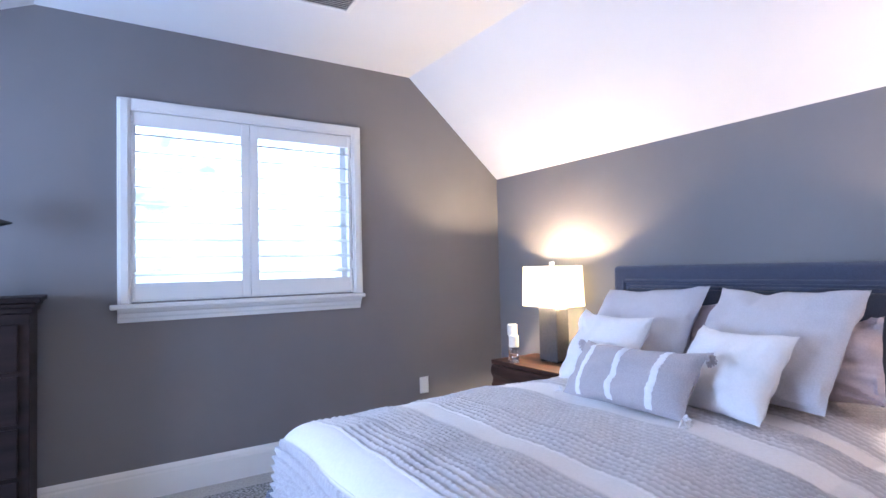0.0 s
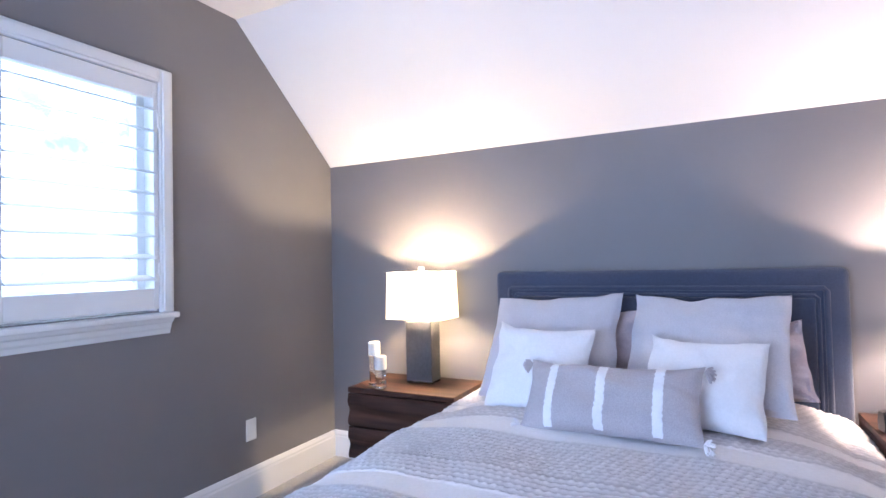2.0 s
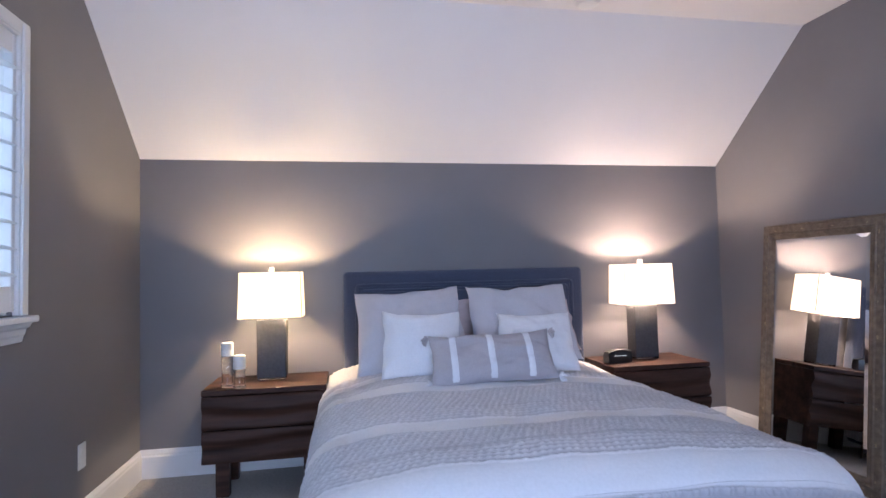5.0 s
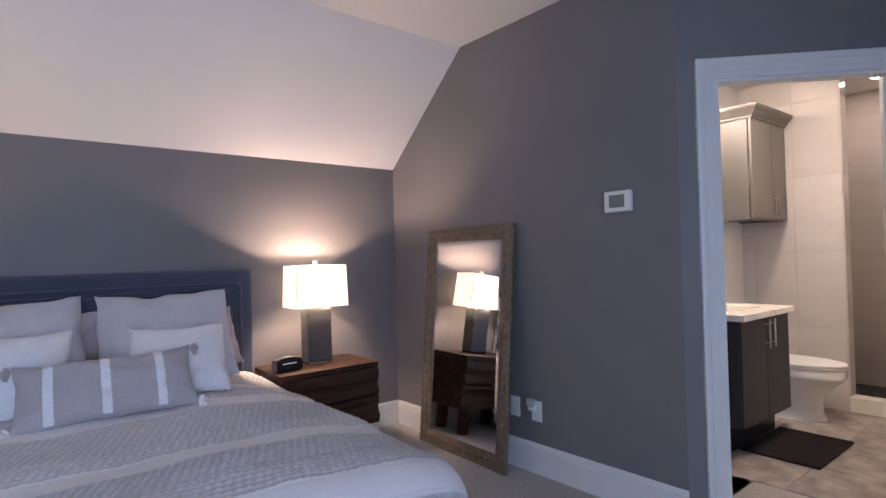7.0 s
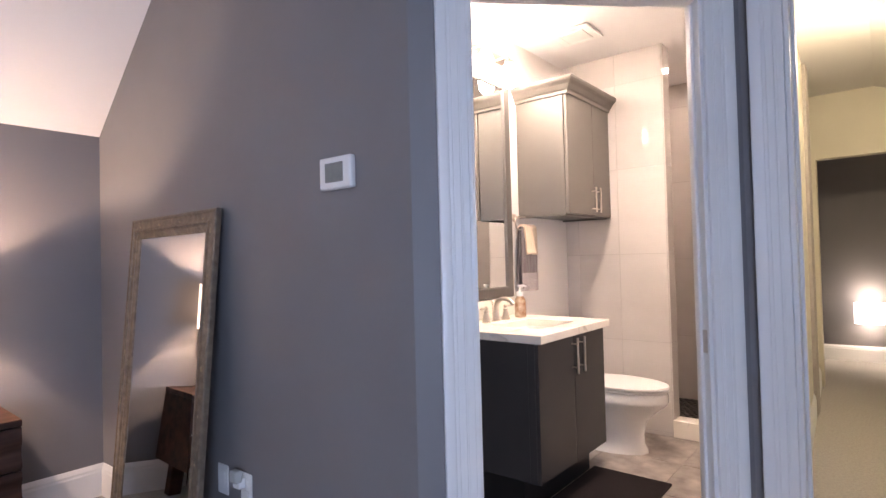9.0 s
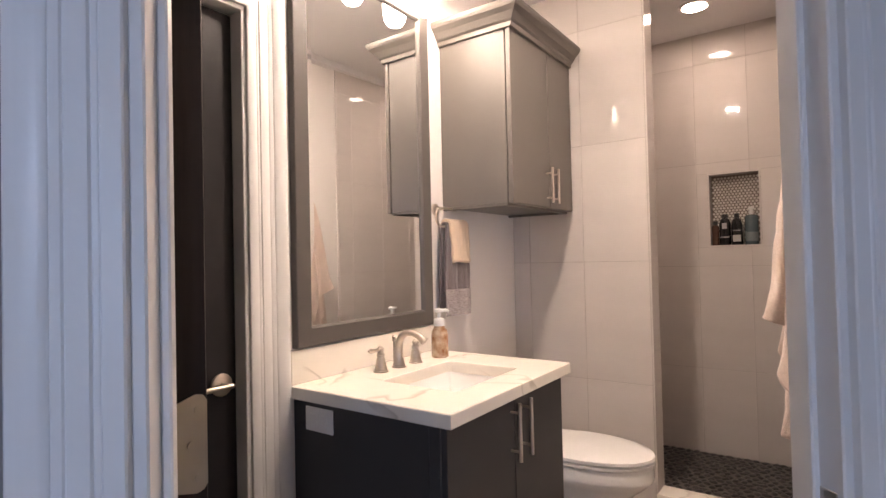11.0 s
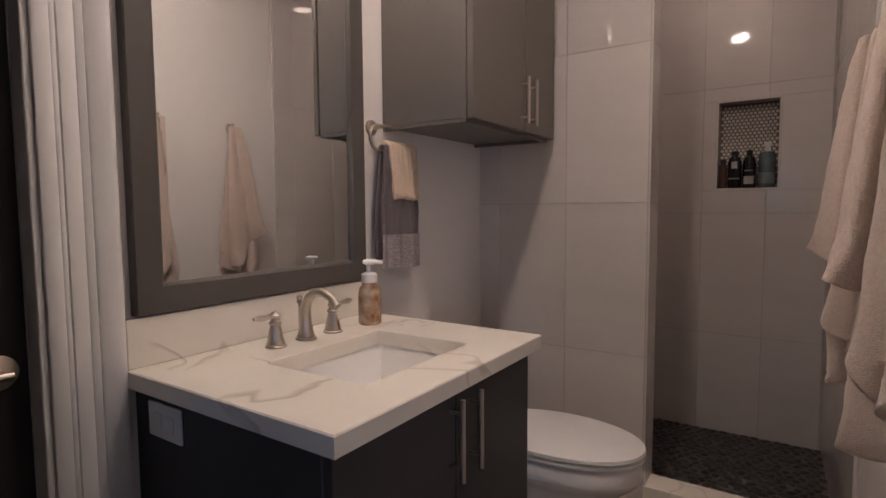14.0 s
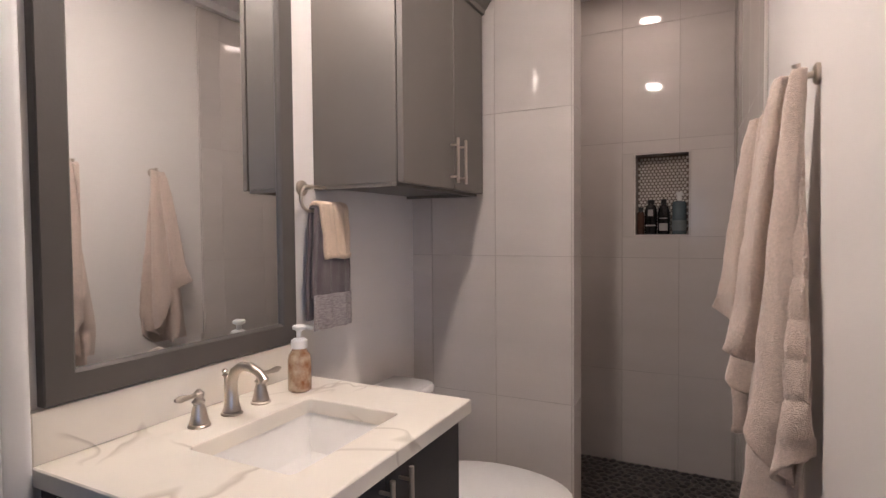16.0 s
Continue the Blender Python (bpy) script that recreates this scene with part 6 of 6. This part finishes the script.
bottle(0.430, [(0.029, 0), (0.031, 0.004), (0.031, 0.120), (0.024, 0.150), (0.013, 0.162)], DARKB, BLACK_PLASTIC, [(0.014, 0.1625), (0.014, 0.190), (0.012, 0.192)], "black shampoo bottle with a grey label", ((0.02, 0.06, 45, LABEL), (0.085, 0.090, 40, LABEL)))
bottle(0.495, [(0.030, 0), (0.032, 0.004), (0.032, 0.130), (0.026, 0.156), (0.014, 0.166)], DARKB, BLACK_PLASTIC, [(0.016, 0.1665), (0.018, 0.172), (0.018, 0.188), (0.012, 0.190)], "black shampoo bottle with a round mark", ((0.045, 0.053, 50, LABEL), (0.10, 0.135, 24, LABEL)))
bottle(0.548, [(0.019, 0), (0.020, 0.003), (0.020, 0.118), (0.014, 0.124)], BROWN, BLACK_PLASTIC, [(0.013, 0.1245), (0.013, 0.148), (0.010, 0.15)], "small brown bottle with a black cap")

# ---- lamp of the room beyond ----
wl_ = thing("wall_lamp", pose(-0.29, -6.8, 0.525), "lit low wall lamp with a white drum shade", "lamp")
part("arm", boxed(-0.16, 0.0005, 0.03, 0.03, 0.05, 0.055, bevel=0.004), ESPRESSO, wl_)
part("shade", lathe(bmesh.new(), [(0.13, -0.10), (0.13, 0.11), (0.126, 0.11), (0.126, -0.10)], 28, Matrix.Translation((0.0, 0.14, 0))), glowing("lit_far_shade", (1, 0.93, 0.86), 2.5), wl_, "lit white shade", True)
lamp("wall_lamp_light", "POINT", pose(-0.29, -6.66, 0.72), 1.6, (1.0, 0.9, 0.8), 0.05)
# unseen fixture with a point lamp, added to light the hall
hl = thing("added_hall_light", pose(-0.62, -3.2, 2.468), "unseen round ceiling light added to light the hall", "light fixture")
part("bowl", lathe(bmesh.new(), [(0.16, 0), (0.16, -0.02), (0.14, -0.06), (0.06, -0.09), (0.01, -0.095)], 28), glowing("lit_hall_bowl", (1.0, 0.9, 0.66), 3.0), hl, "", True)
lamp("added_hall_beam", "POINT", pose(-0.62, -3.2, 2.30), 20.0, (1.0, 0.91, 0.70), 0.08)

# ---- tiles, last ----


def tile_field(parent, make, us, vs, joint=0.0026):
    """Tiles between the grid lines us (across) and vs (up); make(u0, u1, v0, v1) gives the six bounds of a box."""
    shared = {}
    for u0, u1 in zip(us, us[1:]):
        for v0, v1 in zip(vs, vs[1:]):
            x0, y0, z0, x1, y1, z1 = make(u0 + joint / 2, u1 - joint / 2, v0 + joint / 2, v1 - joint / 2)
            key = tuple(round(q, 4) for q in (x1 - x0, y1 - y0, z1 - z0))
            if key not in shared:
                bm = boxed(0, 0, 0, *key, bevel=0.0007, seg=1)
                me = bpy.data.meshes.new("tile")
                bmesh.ops.recalc_face_normals(bm, faces=bm.faces)
                bm.to_mesh(me)
                bm.free()
                me.materials.append(TILE if parent.name != "bathroom_floor" else FLOOR_TILE)
                shared[key] = me
            t = new("tile", shared[key])
            t.parent = parent
            t.location = (x0, y0, z0)


def vary_tile(m, amount):
    """A little brightness of its own for each tile."""
    n, l = m.node_tree.nodes, m.node_tree.links
    p = n["Principled BSDF"]
    info, hsv, mr = n.new("ShaderNodeObjectInfo"), n.new("ShaderNodeHueSaturation"), n.new("ShaderNodeMapRange")
    mr.inputs["To Min"].default_value, mr.inputs["To Max"].default_value = 1 - amount, 1 + amount
    l.new(info.outputs["Random"], mr.inputs["Value"])
    l.new(mr.outputs["Result"], hsv.inputs["Value"])
    l.new(p.inputs["Base Color"].links[0].from_socket, hsv.inputs["Color"])
    l.new(hsv.outputs["Color"], p.inputs["Base Color"])


vary_tile(TILE, 0.04)
vary_tile(FLOOR_TILE, 0.12)
vary_tile(PEBBLE, 0.5)
objs = bpy.data.objects
SZ = [0.0, 0.025, 0.615, 1.205, 1.795, 2.385, CEIL]
tile_field(objs["wall_stub"], lambda a, b, c, d: (a, STUB - 0.0065, c, b, STUB, d), [0.681, 1.000, 1.300, BXE], SZ)
tile_field(objs["wall_stub"], lambda a, b, c, d: (0.672, a, c, 0.6795, b, d), [STUB - 0.128, STUB], SZ)
HZ = [0.006, 0.526, 1.156, 1.790, 2.410, CEIL]
bx = [0.096, 0.350, 0.640, 0.945, 1.250, BXE - 0.006]


def back_tiles():
    """The niche interrupts the back wall's tiles."""
    for u0, u1 in zip(bx, bx[1:]):
        for v0, v1 in zip(HZ, HZ[1:]):
            if u1 > NX0 and u0 < NX1 and v1 > NZ0 and v0 < NZ1:
                cut = [(u0, u1, v0, NZ0), (u0, u1, NZ1, v1), (u0, max(u0, NX0), NZ0, NZ1), (min(u1, NX1), u1, NZ0, NZ1)]
                for a, b, c, d in cut:
                    if b - a > 0.012 and d - c > 0.012:
                        tile_field(objs["wall_shower"], lambda p, q, r, s: (p, SHY - 0.0065, r, q, SHY, s), [a, b], [c, d], 0.002)
            else:
                tile_field(objs["wall_shower"], lambda p, q, r, s: (p, SHY - 0.0065, r, q, SHY, s), [u0, u1], [v0, v1])


back_tiles()
tile_field(objs["wall_shower_side"], lambda a, b, c, d: (-0.0065, a, c, 0.0, b, d), [-1.035, -0.73, -0.43, -0.13, 0.0], HZ, 0.0004)
tile_field(objs["bathroom_floor"], lambda a, b, c, d: (a, c, -0.0045, b, d, 0.0), [0.05, 0.50, 0.95, BXE - 0.001], [STUB + 0.003, -2.76, -2.31, -1.86, -1.41], 0.004)
tile_field(objs["bathroom_floor"], lambda a, b, c, d: (a, c, -0.0045, b, d, 0.0), [0.64, 0.95, BXE - 0.001], [-1.41, -0.96], 0.004)
peb = []
for s in range(6):
    bm = bmesh.new()
    bmesh.ops.create_icosphere(bm, subdivisions=2, radius=1.0)
    for v in bm.verts:
        v.co *= 1 + 0.22 * noise.noise(v.co * 1.3 + Vector((s * 7.1, 0, 0)))
        v.co = Vector((v.co.x * (0.021 + 0.003 * (s % 3)), v.co.y * 0.017, v.co.z * 0.008))
    me = bpy.data.meshes.new("pebble")
    bm.to_mesh(me)
    bm.free()
    me.polygons.foreach_set("use_smooth", [True] * len(me.polygons))
    me.materials.append(PEBBLE)
    peb.append(me)
rng = random.Random(5)
rest = bmesh.new()
count = 0
sp = 0.046
for j in range(24):
    for i in range(29):
        x = SHX + 0.022 + sp * (i + 0.5 * (j % 2)) + rng.uniform(-0.006, 0.006)
        y = SHY + 0.022 + sp * 0.86 * j + rng.uniform(-0.006, 0.006)
        if y > STUB - 0.125 or x > BXE - 0.03:
            continue
        m = pose(x, y, 0.006, 0, 0, rng.uniform(0, 180))
        me = peb[rng.randrange(6)]
        if x < 0.70 and count < 300:
            ob = new("pebble", me)
            ob.parent = objs["shower_floor"]
            ob.matrix_basis = m
            count += 1
        else:
            base = len(rest.verts)
            rest.from_mesh(me)
            rest.verts.ensure_lookup_table()
            bmesh.ops.transform(rest, matrix=m, verts=rest.verts[base:])
st = part("pebbles_far", rest, PEBBLE, objs["shower_floor"], "dark pebbles at the shower's far end", True)
st["kind"] = "stuff"
